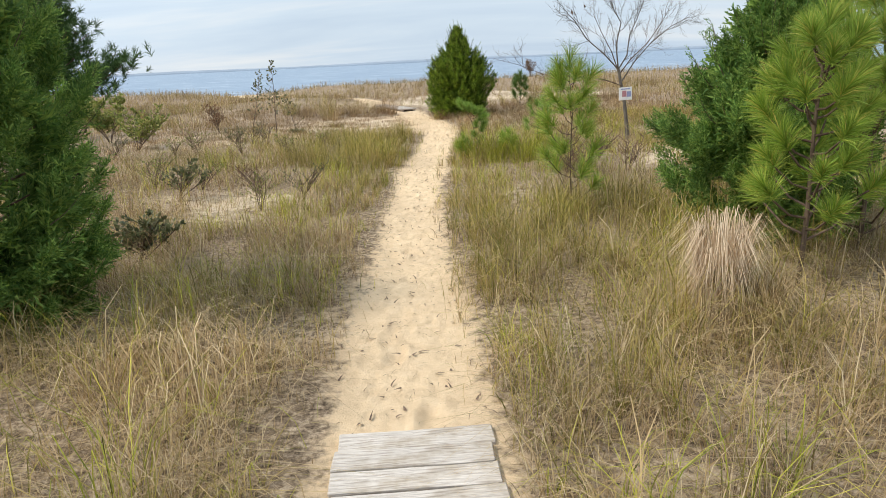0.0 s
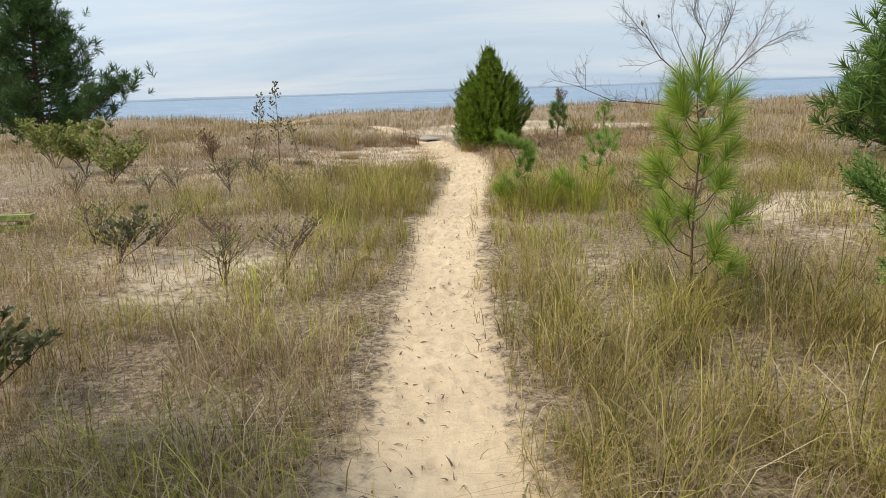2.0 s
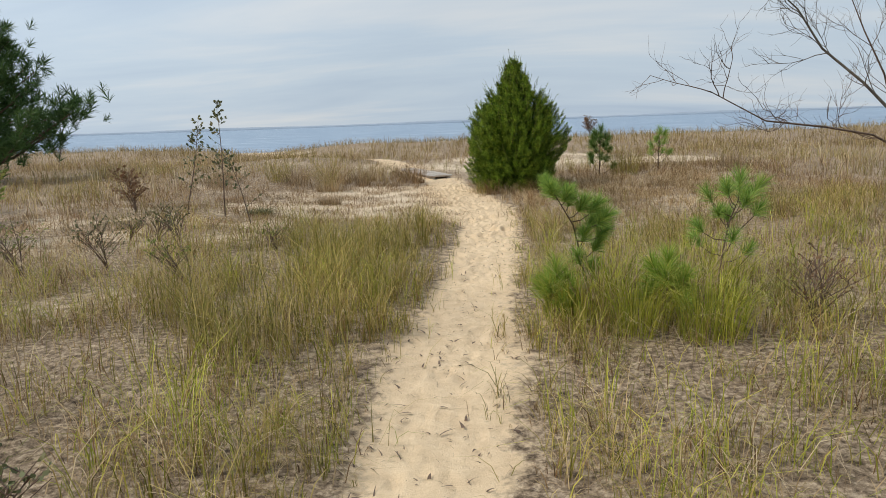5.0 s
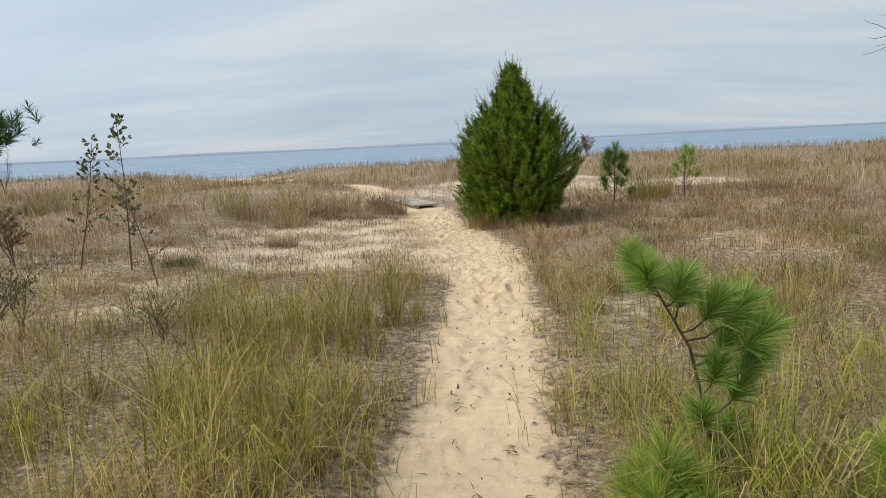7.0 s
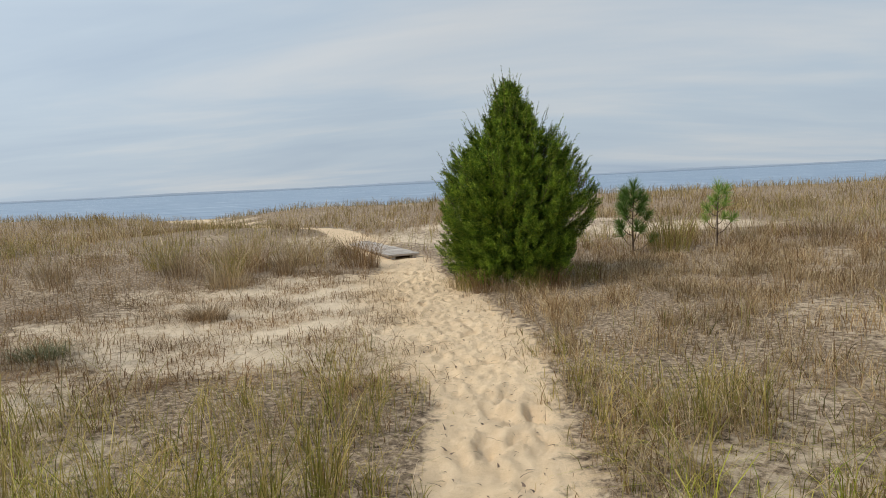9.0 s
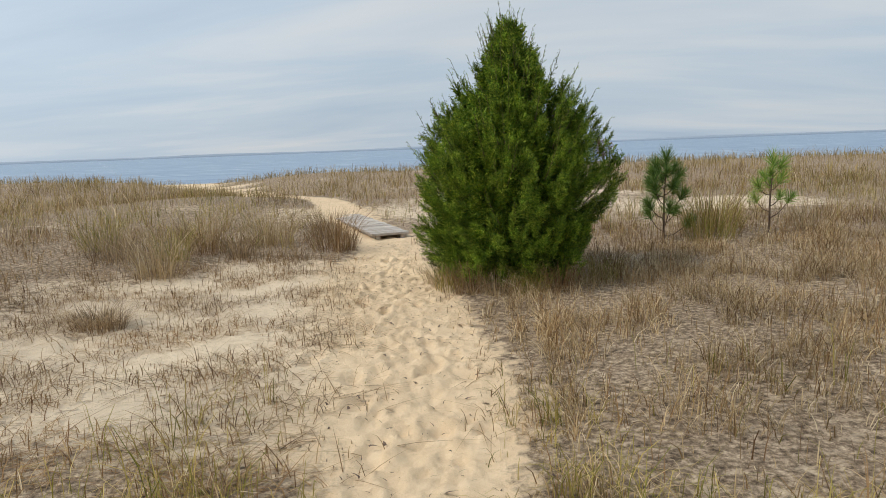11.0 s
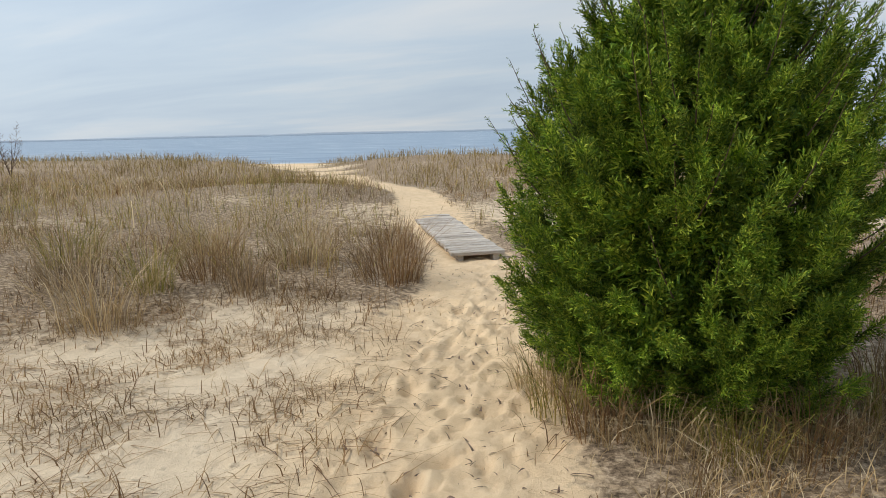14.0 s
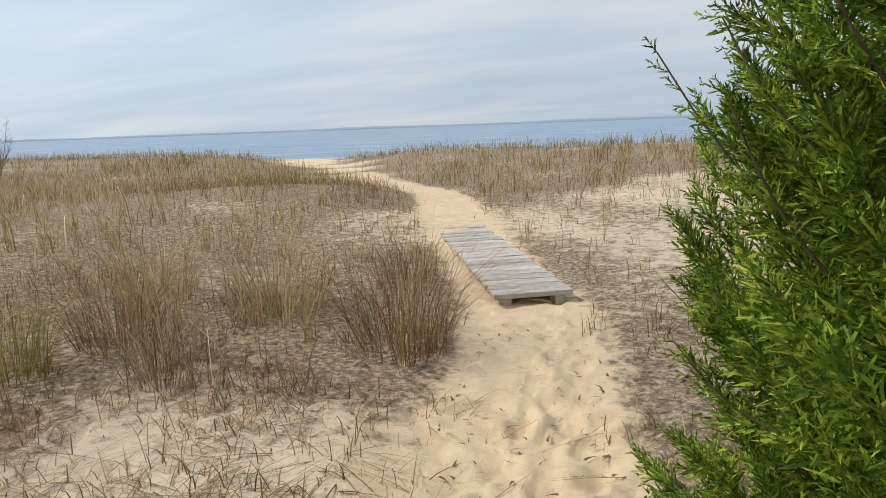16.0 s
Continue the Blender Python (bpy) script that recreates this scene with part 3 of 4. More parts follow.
def cedar(name, x, y, radius, height, count, mat, label, seed, wisps=60, size=0.12, arms=9, width=0.022):
    """A bushy cedar: plumes that sweep out and up from the trunk, each set with feathery side shoots."""
    rng = np.random.default_rng(seed)
    z0 = float(ground_z(x, y))
    ob = thing(name, (x, y, z0), label, "cedar tree")
    zz = np.linspace(-0.1, height * 0.93, 12)
    wob = np.cumsum(rng.normal(size=(12, 2)) * 0.012, axis=0)
    tube_part("trunk", [(np.column_stack([wob, zz]), np.linspace(0.06, 0.008, 12))], M_BARK, ob, "brown fibrous bark", 8)
    for k in range(46):
        f = 0.05 + 0.85 * k / 46
        az = k * 2.399
        r = radius * np.interp(f, *CEDAR_PROFILE) * 0.6
        d = np.array([math.cos(az), math.sin(az), 0])
        s = np.linspace(0, 1, 5)
        p = np.array([0, 0, f * height * 0.85]) + d * (r * s)[:, None] + np.array([0, 0, 1]) * (0.28 * r * s ** 1.6)[:, None]
        tube_part("limb", [(p, np.linspace(0.016, 0.004, 5))], M_BARK, ob, "", 5)
    # plume tips lie unevenly over the outline, some of them well inside it
    per = 38
    f = rng.beta(1.05, 1.12, count // per)
    f = np.sort(f[(f < 0.66) | (rng.uniform(0, 1, len(f)) < 0.62)])
    plumes = len(f)
    az = np.arange(plumes) * 2.39996 + rng.normal(size=plumes) * 0.25
    lump = 1 + 0.09 * np.sin(3 * az + 5 * f + seed) + 0.08 * np.sin(5 * az - 11 * f) + rng.normal(size=plumes) * 0.045
    deep = rng.choice([1.0, 0.86, 0.66, 0.44], plumes, p=[0.42, 0.23, 0.20, 0.15])
    R = radius * np.interp(f, *CEDAR_PROFILE) * lump * deep
    out = np.stack([np.cos(az), np.sin(az), np.zeros(plumes)], 1)
    up = np.array([0, 0, 1.0])
    tip = out * R[:, None] + up * (0.06 + f * height * 0.93)[:, None]
    rise = 0.35 + 1.5 * f + rng.normal(size=plumes) * 0.22
    way = out + up * rise[:, None] + rng.normal(size=(plumes, 3)) * 0.20
    way /= np.linalg.norm(way, axis=1)[:, None]
    ln = (0.30 + 0.16 * rng.uniform(0, 1, plumes)) * (0.55 + 0.45 * radius) * (1 - 0.25 * f)
    own = np.repeat(np.arange(plumes), per)
    g = np.tile(np.linspace(0, 1, per), plumes) + rng.uniform(-0.02, 0.02, plumes * per)
    # the plume bends upwards towards its tip
    axis = way[own] + up * (0.45 * (g - 0.5))[:, None]
    axis /= np.linalg.norm(axis, axis=1)[:, None]
    loc = tip[own] - way[own] * (ln[own] * (1 - g))[:, None] + up * (0.10 * ln[own] * (g * g - 1))[:, None]
    side = np.cross(axis, rng.normal(size=axis.shape))
    side /= np.linalg.norm(side, axis=1)[:, None] + 1e-9
    swing = np.where(g > 0.93, 0.12, 0.75 - 0.25 * g)
    d = axis + side * swing[:, None]
    big = size * (0.65 + 1.3 * g * (1.15 - g) * 1.5) * rng.uniform(0.75, 1.2, len(own)) * np.where(deep[own] < 0.7, 1.9, 1.0)
    loc[:, 2] = np.maximum(loc[:, 2], 0.03)
    sets = []
    for k in range(4):
        sel = np.arange(len(own)) % 4 == k
        sets.append(strew(cedar_spray(rng, arms, width), loc[sel], frames(d[sel], rng), big[sel]))
    # long loose shoots that break the outline, most of them near the top
    wisp_runs = []
    wf = rng.beta(2.6, 1.0, wisps)
    waz = rng.uniform(0, 2 * np.pi, wisps)
    wR = radius * np.interp(wf, *CEDAR_PROFILE) * 0.86
    base = np.stack([np.cos(waz) * wR, np.sin(waz) * wR, wf * height * 0.88], 1)
    wd = np.stack([np.cos(waz), np.sin(waz), 0.5 + 2.0 * wf ** 2], 1) + rng.normal(size=(wisps, 3)) * 0.12
    wd /= np.linalg.norm(wd, axis=1)[:, None]
    wl = rng.uniform(0.16, 0.42, wisps) * radius
    base[0], wd[0], wl[0] = (0.02, 0, height * 0.86), (0.02, 0, 1), height * 0.15
    t5 = np.linspace(-0.3, 1, 5)
    for q in range(wisps):
        wisp_runs.append((base[q] + wd[q] * (wl[q] * t5)[:, None] + up * (0.08 * np.maximum(t5, 0) ** 2)[:, None], np.linspace(0.004, 0.0015, 5)))
    for t in np.linspace(0, 1, 11):
        p = base + wd * (wl * t)[:, None] + up * (0.08 * t ** 2)
        dd = wd + rng.normal(size=wd.shape) * 0.42
        sets.append(strew(cedar_spray(rng, 6, width * 1.15), p, frames(dd, rng), size * (1.15 - 0.6 * t) * rng.uniform(0.6, 1.2, wisps)))
    tube_part("shoot_wood", wisp_runs, M_BARK, ob, "", 3)["kind"] = "stuff"
    part("crown", lots("crown", sets, mat), ob)
    return ob


cedar("red_cedar", 0.33, 19.26, 0.88, 2.5, 32000, M_CEDAR, "bushy green red cedar tree beside the sandy path", 5, 170, 0.080, 8, 0.035)
cedar("red_cedar", -2.80, 3.75, 0.78, 3.0, 10500, M_CEDAR_DK, "dense dark green cedar tree rising from dry grass", 8, 60, 0.115, 7, 0.034)
cedar("red_cedar", 2.62, 5.1, 0.74, 2.1, 8500, M_CEDAR_DK, "dark green cedar bush behind a young pine", 11, 70, 0.115, 7, 0.034)


def pine(name, x, y, stem, shoots, mat, label, seed, needles=150, length=0.2, width=0.0022, stem_r=0.014):
    """stem: points from the ground up; shoots: (base on the stem 0..1, tip offset, tuft size)."""
    rng = np.random.default_rng(seed)
    ob = thing(name, (x, y, float(ground_z(x, y))), label, "pine tree")
    stem = np.asarray(stem, float)
    s = np.linspace(0, 1, len(stem))
    tube_part("trunk", [(stem, np.linspace(stem_r, stem_r * 0.4, len(stem)))], M_BARK, ob, "", 7)
    runs, sets = [], []
    for f, tip, size in shoots:
        a = np.array([np.interp(f, s, stem[:, k]) for k in range(3)])
        tip = a + np.asarray(tip, float)
        mid = (a + tip) / 2 - np.array([0, 0, 0.12]) * np.linalg.norm(tip - a)
        if np.linalg.norm(tip - a) > 0.03:
            runs.append(([a, mid, tip], [stem_r * 0.5, stem_r * 0.42, stem_r * 0.35]))
        d = (tip - mid)[None] + np.array([[0, 0, 0.15 * np.linalg.norm(tip - a) + 0.02]])
        sets.append(strew(needle_tuft(rng, needles, 1.0, width / (length * size), 1.0, 0.55), tip[None], frames(d, rng), np.array([length * size])))
    for run in runs:
        tube_part("limb", [run], M_BARK, ob, "", 5)
    part("foliage", lots("foliage", sets, mat), ob)
    return ob


def whorls(rng, height, reach, count, first=0.15, size=1.0):
    out = [(1.0, (0, 0, 0.04), size * 1.15)]
    for k in range(count):
        f = first + (1 - first) * k / count
        az = k * 2.399 + rng.uniform(-0.4, 0.4)
        r = reach * (1.1 - 0.75 * f) * rng.uniform(0.6, 1.1)
        out.append((f, (r * math.cos(az), r * math.sin(az), r * rng.uniform(0.35, 0.9)), size * rng.uniform(0.75, 1.1)))
    return out


prng = random.Random(4)
# slim airy pine, the small pine by the path, the young pine in front of the cedar bush
pine("young_pine", 1.30, 6.33, [(0, 0, -0.05), (-0.02, 0, 0.5), (0.0, 0.01, 1.0), (-0.03, 0, 1.32)], whorls(prng, 1.32, 0.27, 26, 0.12), M_NEEDLE, "slim young pine with long yellow-green needles in dry grass", 21, 200, 0.2, 0.003, 0.009)
pine("young_pine", 0.52, 10.72, [(0.02, 0, -0.05), (0.0, 0, 0.3), (-0.08, -0.02, 0.62), (-0.22, -0.08, 0.86)],
     [(1, (-0.03, 0, 0.02), 0.8), (0.97, (-0.02, -0.03, 0.0), 0.9), (0.92, (-0.01, 0.03, 0.0), 1.0), (0.87, (0.02, -0.02, 0.02), 1.0), (0.80, (0.02, 0.03, 0.03), 1.1), (0.74, (0.06, -0.02, 0.04), 1.1), (0.70, (0.12, 0.0, 0.05), 1.2), (0.64, (0.15, -0.03, 0.03), 1.2), (0.60, (0.09, 0.04, 0.04), 1.1), (0.55, (0.13, 0.0, 0.02), 1.0), (0.5, (0.02, -0.04, 0.05), 1.0), (0.42, (0.08, 0.0, 0.05), 0.9), (0.34, (-0.03, -0.03, 0.04), 1.0), (0.26, (0.04, 0.02, 0.04), 1.0), (0.18, (0.0, -0.03, 0.04), 1.0)],
     M_NEEDLE_BL, "small green pine seedling leaning beside the sandy path", 22, 360, 0.115, 0.0022, 0.008)
pine("young_pine", 1.5, 10.95, [(0.0, 0, -0.05), (0.02, 0, 0.3), (0.06, 0.0, 0.55), (0.12, 0, 0.72)], whorls(prng, 0.7, 0.26, 14, 0.3, 0.8), M_NEEDLE_BL, "small airy green pine seedling among yellow-green grass", 27, 160, 0.17, 0.0024, 0.008)
pine("young_pine", 0.98, 10.38, [(0.0, 0, -0.05), (0.01, 0, 0.15), (0.02, 0.0, 0.28)], whorls(prng, 0.3, 0.16, 10, 0.15, 0.9), M_NEEDLE, "low bright green pine seedling in dry grass", 28, 220, 0.17, 0.0024, 0.007)
pine("young_pine", 0.3, 10.45, [(0.0, 0, -0.05), (0.01, 0, 0.12), (0.0, 0.0, 0.24)], whorls(prng, 0.25, 0.13, 9, 0.15, 0.9), M_NEEDLE, "low bright green pine seedling at the edge of the path", 29, 220, 0.16, 0.0024, 0.007)
pine("young_pine", 2.3, 3.85, [(0, 0, -0.05), (0.01, 0, 0.5), (0.0, 0, 1.05), (0.02, 0, 1.45)], whorls(prng, 1.45, 0.34, 36, 0.22, 0.85), M_NEEDLE, "bright green young pine with a few yellowed needles", 23, 260, 0.22, 0.003, 0.018)
pine("young_pine", 3.05, 4.5, [(0, 0, -0.05), (0.0, 0, 0.7), (0.03, 0, 1.3), (0.02, 0, 1.75)], whorls(prng, 1.7, 0.42, 40, 0.08, 1.0), M_NEEDLE, "bright green young pine among dry grass", 24, 240, 0.22, 0.003, 0.018)
pine("young_pine", 2.2, 20.85, [(0, 0, -0.05), (0, 0, 0.5), (0.02, 0, 0.82)], whorls(prng, 0.8, 0.24, 18, 0.1, 0.95), M_NEEDLE_MID, "small dark pine seedling among tall dry grass", 25, 180, 0.2, 0.004)
pine("young_pine", 3.45, 20.9, [(0, 0, -0.05), (0, 0, 0.4), (0.02, 0, 0.72)], whorls(prng, 0.7, 0.2, 9, 0.25, 0.9), M_NEEDLE_BL, "small green pine seedling among tall dry grass", 26, 120, 0.19, 0.004)


def big_pine(x, y, height, reach, count, label, seed, arms=(), mat=M_NEEDLE_DK):
    rng = np.random.default_rng(seed)
    z0 = float(ground_z(x, y))
    ob = thing("pine_tree", (x, y, z0), label, "pine tree")
    zz = np.linspace(-0.1, height * 0.95, 9)
    xx = np.cumsum(rng.normal(size=(9, 2)) * 0.04, axis=0)
    tube_part("trunk", [(np.column_stack([xx, zz]), np.linspace(0.13, 0.02, 9))], M_BARK, ob, "", 8)
    tips, dirs, runs = [], [], []
    for k in range(count):
        f = 0.06 + 0.92 * k / count
        az = k * 2.399 + rng.uniform(-0.5, 0.5)
        r = reach * (1.05 - 0.9 * f) * rng.uniform(0.6, 1.12) + 0.1
        d = np.array([math.cos(az), math.sin(az), 0])
        a = np.array([np.interp(f, np.linspace(0, 1, 9), xx[:, 0]), np.interp(f, np.linspace(0, 1, 9), xx[:, 1]), f * height * 0.9])
        s = np.linspace(0, 1, 5)
        p = a + d * (r * s)[:, None] + np.array([0, 0, 1]) * (0.45 * r * s ** 2)[:, None]
        runs.append((p, np.linspace(0.04, 0.01, 5)))
        for g in np.linspace(0.35, 1, 4 + int(5 * r / reach)):
            c = a + d * r * g + np.array([0, 0, 0.45 * r * g * g])
            for _ in range(3):
                tips.append(c + rng.normal(size=3) * 0.16)
                dirs.append(d * 0.6 + np.array([0, 0, 0.9]) + rng.normal(size=3) * 0.35)
    for ax, az_, n in arms:
        a, b = np.array([0, 0, 0.5]), np.array([ax, 0, az_])
        runs.append(([a, (a + b) / 2 - [0, 0, 0.2], b], [0.05, 0.04, 0.02]))
        for _ in range(n):
            c = b + rng.normal(size=3) * np.array([0.42, 0.35, 0.24])
            tips.append(c)
            dirs.append(np.array([0.3, 0, 1.0]) + rng.normal(size=3) * 0.4)
    for run in runs:
        tube_part("limb", [run], M_BARK, ob, "", 5)
    tips, dirs = np.array(tips), np.array(dirs)
    sets = [strew(needle_tuft(rng, 26, 1.0, 0.055, 1.0, 0.6), tips, frames(dirs, rng), rng.uniform(0.2, 0.32, len(tips)))]
    part("foliage", lots("foliage", sets, mat), ob)
    return ob


big_pine(-13.8, 23.2, 5.2, 2.5, 84, "dark green pine tree on the grassy dune", 31, ((2.75, 1.75, 46), (2.0, 1.2, 40), (-1.5, 1.0, 40), (0.6, 0.9, 30)))
big_pine(6.9, 13.4, 2.5, 1.3, 40, "green pine tree standing in dry grass", 32, (), M_NEEDLE_MID)


def bare_tree(x, y):
    """A small leafless tree with a printed sheet on its trunk."""
    rng = np.random.default_rng(14)
    z0 = float(ground_z(x, y))
    ob = thing("bare_tree", (x, y, z0), "small leafless grey tree with wide thin branches", "bare tree")
    trunk = [(0.10, 0, -0.1), (0.06, 0, 0.3), (0.01, 0, 0.7), (-0.06, 0, 1.0), (-0.10, 0, 1.22)]
    tube_part("trunk", [(trunk, [0.04, 0.033, 0.029, 0.026, 0.024])], M_BARK_GREY, ob, "", 8)

    def limb(start, ends, r0):
        r0 = r0 * 0.72
        runs = [(ends, np.linspace(r0, r0 * 0.35, len(ends)))]
        pts = np.asarray(ends, float)

        def twig(a, d, ln, r, level):
            n = 5
            p = [a]
            for _ in range(n):
                d = d + rng.normal(size=3) * 0.16 + np.array([0, 0, 0.05])
                d = d / np.linalg.norm(d)
                p.append(p[-1] + d * ln / n)
            runs.append((p, np.linspace(r, r * 0.4, n + 1)))
            if level < 2:
                for q in range(2, n + 1):
                    for _ in range(1 if level else 2):
                        if rng.random() < 0.85:
                            d2 = d + rng.normal(size=3) * 0.55
                            twig(p[q], d2 / np.linalg.norm(d2), ln * rng.uniform(0.4, 0.65), r * 0.55, level + 1)

        for k in range(1, len(pts)):
            ax = pts[k] - pts[k - 1]
            ax /= np.linalg.norm(ax)
            for _ in range(3):
                d2 = ax + rng.normal(size=3) * np.array([0.55, 0.5, 0.4])
                a = pts[k - 1] + (pts[k] - pts[k - 1]) * rng.uniform(0.5, 1)
                twig(a, d2 / np.linalg.norm(d2), rng.uniform(0.24, 0.42), r0 * 0.30, 1 if k < 2 else 0)
        tube_part("branch", runs, M_TWIG if r0 < 0.012 else M_BARK_GREY, ob, "", 4)

    limb(0, [(-0.10, 0, 1.20), (-0.32, 0.05, 1.45), (-0.62, 0.1, 1.72), (-0.82, 0.1, 2.02), (-0.92, 0.12, 2.12)], 0.019)
    limb(0, [(-0.10, 0, 1.20), (-0.16, -0.06, 1.6), (-0.10, -0.12, 1.95), (-0.2, -0.15, 2.1), (-0.26, -0.15, 2.2)], 0.018)
    limb(0, [(-0.10, 0, 1.20), (0.06, 0.08, 1.42), (0.10, 0.1, 1.75), (0.22, 0.12, 2.0), (0.33, 0.12, 2.3)], 0.018)
    limb(0, [(-0.04, 0, 1.0), (0.16, -0.05, 1.32), (0.42, -0.1, 1.62), (0.72, -0.12, 1.85), (1.0, -0.1, 1.98)], 0.017)
    limb(0, [(-0.02, 0, 0.92), (-0.4, -0.3, 1.06), (-0.95, -0.75, 1.14), (-1.5, -1.15, 1.2), (-1.95, -1.5, 1.38)], 0.015)
    limb(0, [(-0.08, 0, 1.12), (0.12, 0.06, 1.36), (0.40, 0.1, 1.60), (0.60, 0.1, 1.88), (0.74, 0.1, 2.12)], 0.014)
    limb(0, [(-0.10, 0, 1.18), (-0.24, -0.08, 1.5), (-0.42, -0.1, 1.82), (-0.55, -0.1, 2.1)], 0.013)
    # last withered leaves
    leaf = (np.array([[0, 0, 0], [0.025, 0.008, 0.04], [0, 0, 0.10], [-0.025, 0.008, 0.04]]), np.array([[0, 1, 2, 3]]), np.zeros((0, 3), int))
    loc = np.array([[-0.86, 0.1, 2.12], [-0.80, 0.1, 2.22], [-0.66, 0.1, 2.22], [0.33, 0.12, 2.46]])
    for p in loc:
        part("withered_leaf", lots("withered_leaf", [strew(leaf, p[None], frames(rng.normal(size=(1, 3)), rng), np.full(1, 0.9))], M_TWIG), ob)
    return ob, z0


tree, tree_z = bare_tree(3.08, 11.6)


def sheet_sign(x, y, z):
    ob = thing("paper_sign", (x, y, z), "square white printed sheet on the leafless tree", "sign")
    ob.rotation_euler = (0, radians(-2), radians(4))
    for nm, w, h, d, off, mat in (("board", 0.225, 0.215, 0.008, (0, 0, 0), M_PAPER), ("red_print", 0.075, 0.10, 0.002, (-0.02, -0.005, 0.0), M_PRINT_RED),
                                  ("blue_print", 0.07, 0.09, 0.002, (0.06, -0.005, -0.01), M_PRINT_BLUE), ("header_bar", 0.16, 0.018, 0.002, (0, -0.005, 0.078), M_PRINT_BLUE)):
        bm = bmesh.new()
        bmesh.ops.create_cube(bm, size=1)
        bmesh.ops.scale(bm, vec=(w, d, h), verts=bm.verts)
        bmesh.ops.bevel(bm, geom=bm.edges[:], offset=min(d * 0.3, 0.002), segments=1, affect="EDGES")
        p = part_bm(nm, bm, mat, ob)
        p.location = off


sheet_sign(3.10, 11.555, 0.90)


def leafy_sapling(x, y, height, lean, label, seed, leaf=0.05, mat=M_LEAF_DK, bushy=0.0, density=1.0):
    """Upright stems with short side twigs and small leaves."""
    rng = np.random.default_rng(seed)
    ob = thing("sapling", (x, y, float(ground_z(x, y))), label, "sapling")
    runs, loc, dirs = [], [], []
    stems = 1 if not bushy else 7
    for s in range(stems):
        az = rng.uniform(0, 6.28)
        tip = np.array([lean[0], lean[1], height]) + (np.array([math.cos(az), math.sin(az), 0]) * bushy * height * rng.uniform(0.4, 1) if bushy else 0)
        if bushy:
            tip[2] *= rng.uniform(0.6, 1.0)
        f = np.linspace(0, 1, 8)
        p = tip * f[:, None] + np.stack([0.05 * np.sin(3 * f + s), 0.05 * np.cos(4 * f + s), 0 * f], 1) * f[:, None]
        p[0, 2] = -0.05
        runs.append((p, np.linspace(0.004 + 0.005 * height, 0.002, 8)))
        for k in range(int(26 * height * density)):
            g = rng.uniform(0.22, 1)
            a = np.array([np.interp(g, f, p[:, c]) for c in range(3)])
            az = rng.uniform(0, 6.28)
            ln = (0.28 * (1 - g) + 0.05) * rng.uniform(0.5, 1) * (1.3 if bushy else 1)
            b = a + np.array([math.cos(az) * ln, math.sin(az) * ln, ln * 0.8])
            runs.append(([a, (a + b) / 2, b], [0.003, 0.0022, 0.0015]))
            for _ in range(4 if not bushy else 7):
                loc.append(a + (b - a) * rng.uniform(0.2, 1.1))
                dirs.append((b - a) / ln + rng.normal(size=3) * 0.6)
    tube_part("stem", runs, M_TWIG, ob, "", 4)
    tpl = (np.array([[0, 0, 0], [0.32, 0.06, 0.5], [0, 0, 1], [-0.32, 0.06, 0.5]]), np.array([[0, 1, 2, 3]]), np.zeros((0, 3), int))
    loc, dirs = np.array(loc), np.array(dirs)
    part("foliage", lots("foliage", [strew(tpl, loc, frames(dirs, rng), leaf * rng.uniform(0.6, 1.3, len(loc)))], mat), ob)
    return ob


leafy_sapling(-3.98, 15.5, 1.62, (0.03, 0), "tall thin sapling with small dull green leaves", 41, 0.055)
leafy_sapling(-4.55, 15.5, 1.35, (0.32, 0), "thin leaning sapling with small dull green leaves", 42, 0.055)
leafy_sapling(-3.3, 14.7, 0.95, (-0.25, 0), "thin leaning sapling with sparse dark leaves", 43, 0.05, M_LEAF_DK, 0.0, 0.8)
leafy_sapling(-5.35, 15.6, 0.75, (-0.2, 0), "low twiggy sapling with reddish stems", 44, 0.045, M_FADED, 0.25, 0.6)
leafy_sapling(-7.4, 14.5, 1.0, (0, 0), "low shrub with yellow-green leaves in the grass", 45, 0.07, M_LEAF, 0.8, 1.6)
leafy_sapling(-6.2, 13.2, 0.85, (0.1, 0), "low shrub with yellow-green leaves in the grass", 46, 0.06, M_LEAF, 0.8, 1.3)
leafy_sapling(-8.8, 15.8, 1.1, (0.1, 0), "low shrub with yellow-green leaves in the grass", 47, 0.07, M_LEAF, 0.8, 1.5)
leafy_sapling(-2.35, 8.2, 0.42, (-0.12, 0), "bare brown twiggy sapling on the litter", 48, 0.02, M_FADED, 0.5, 0.5)
leafy_sapling(-3.25, 7.85, 0.5, (0.25, 0), "low sapling with dark green leaves", 49, 0.045, M_LEAF_DK, 0.5, 0.8)
leafy_sapling(-2.55, 5.2, 0.5, (0.2, 0), "small dark-leaved sapling beside the cedar", 50, 0.05, M_LEAF_DK, 0.35, 1.0)
leafy_sapling(-17.9, 32.7, 1.75, (0, 0), "bare brown twiggy sapling on the dune", 51, 0.02, M_FADED, 0.4, 0.7)
leafy_sapling(4.6, 39, 1.1, (0, 0), "bare twiggy bush on the far dune", 52, 0.04, M_FADED, 0.5, 1.2)


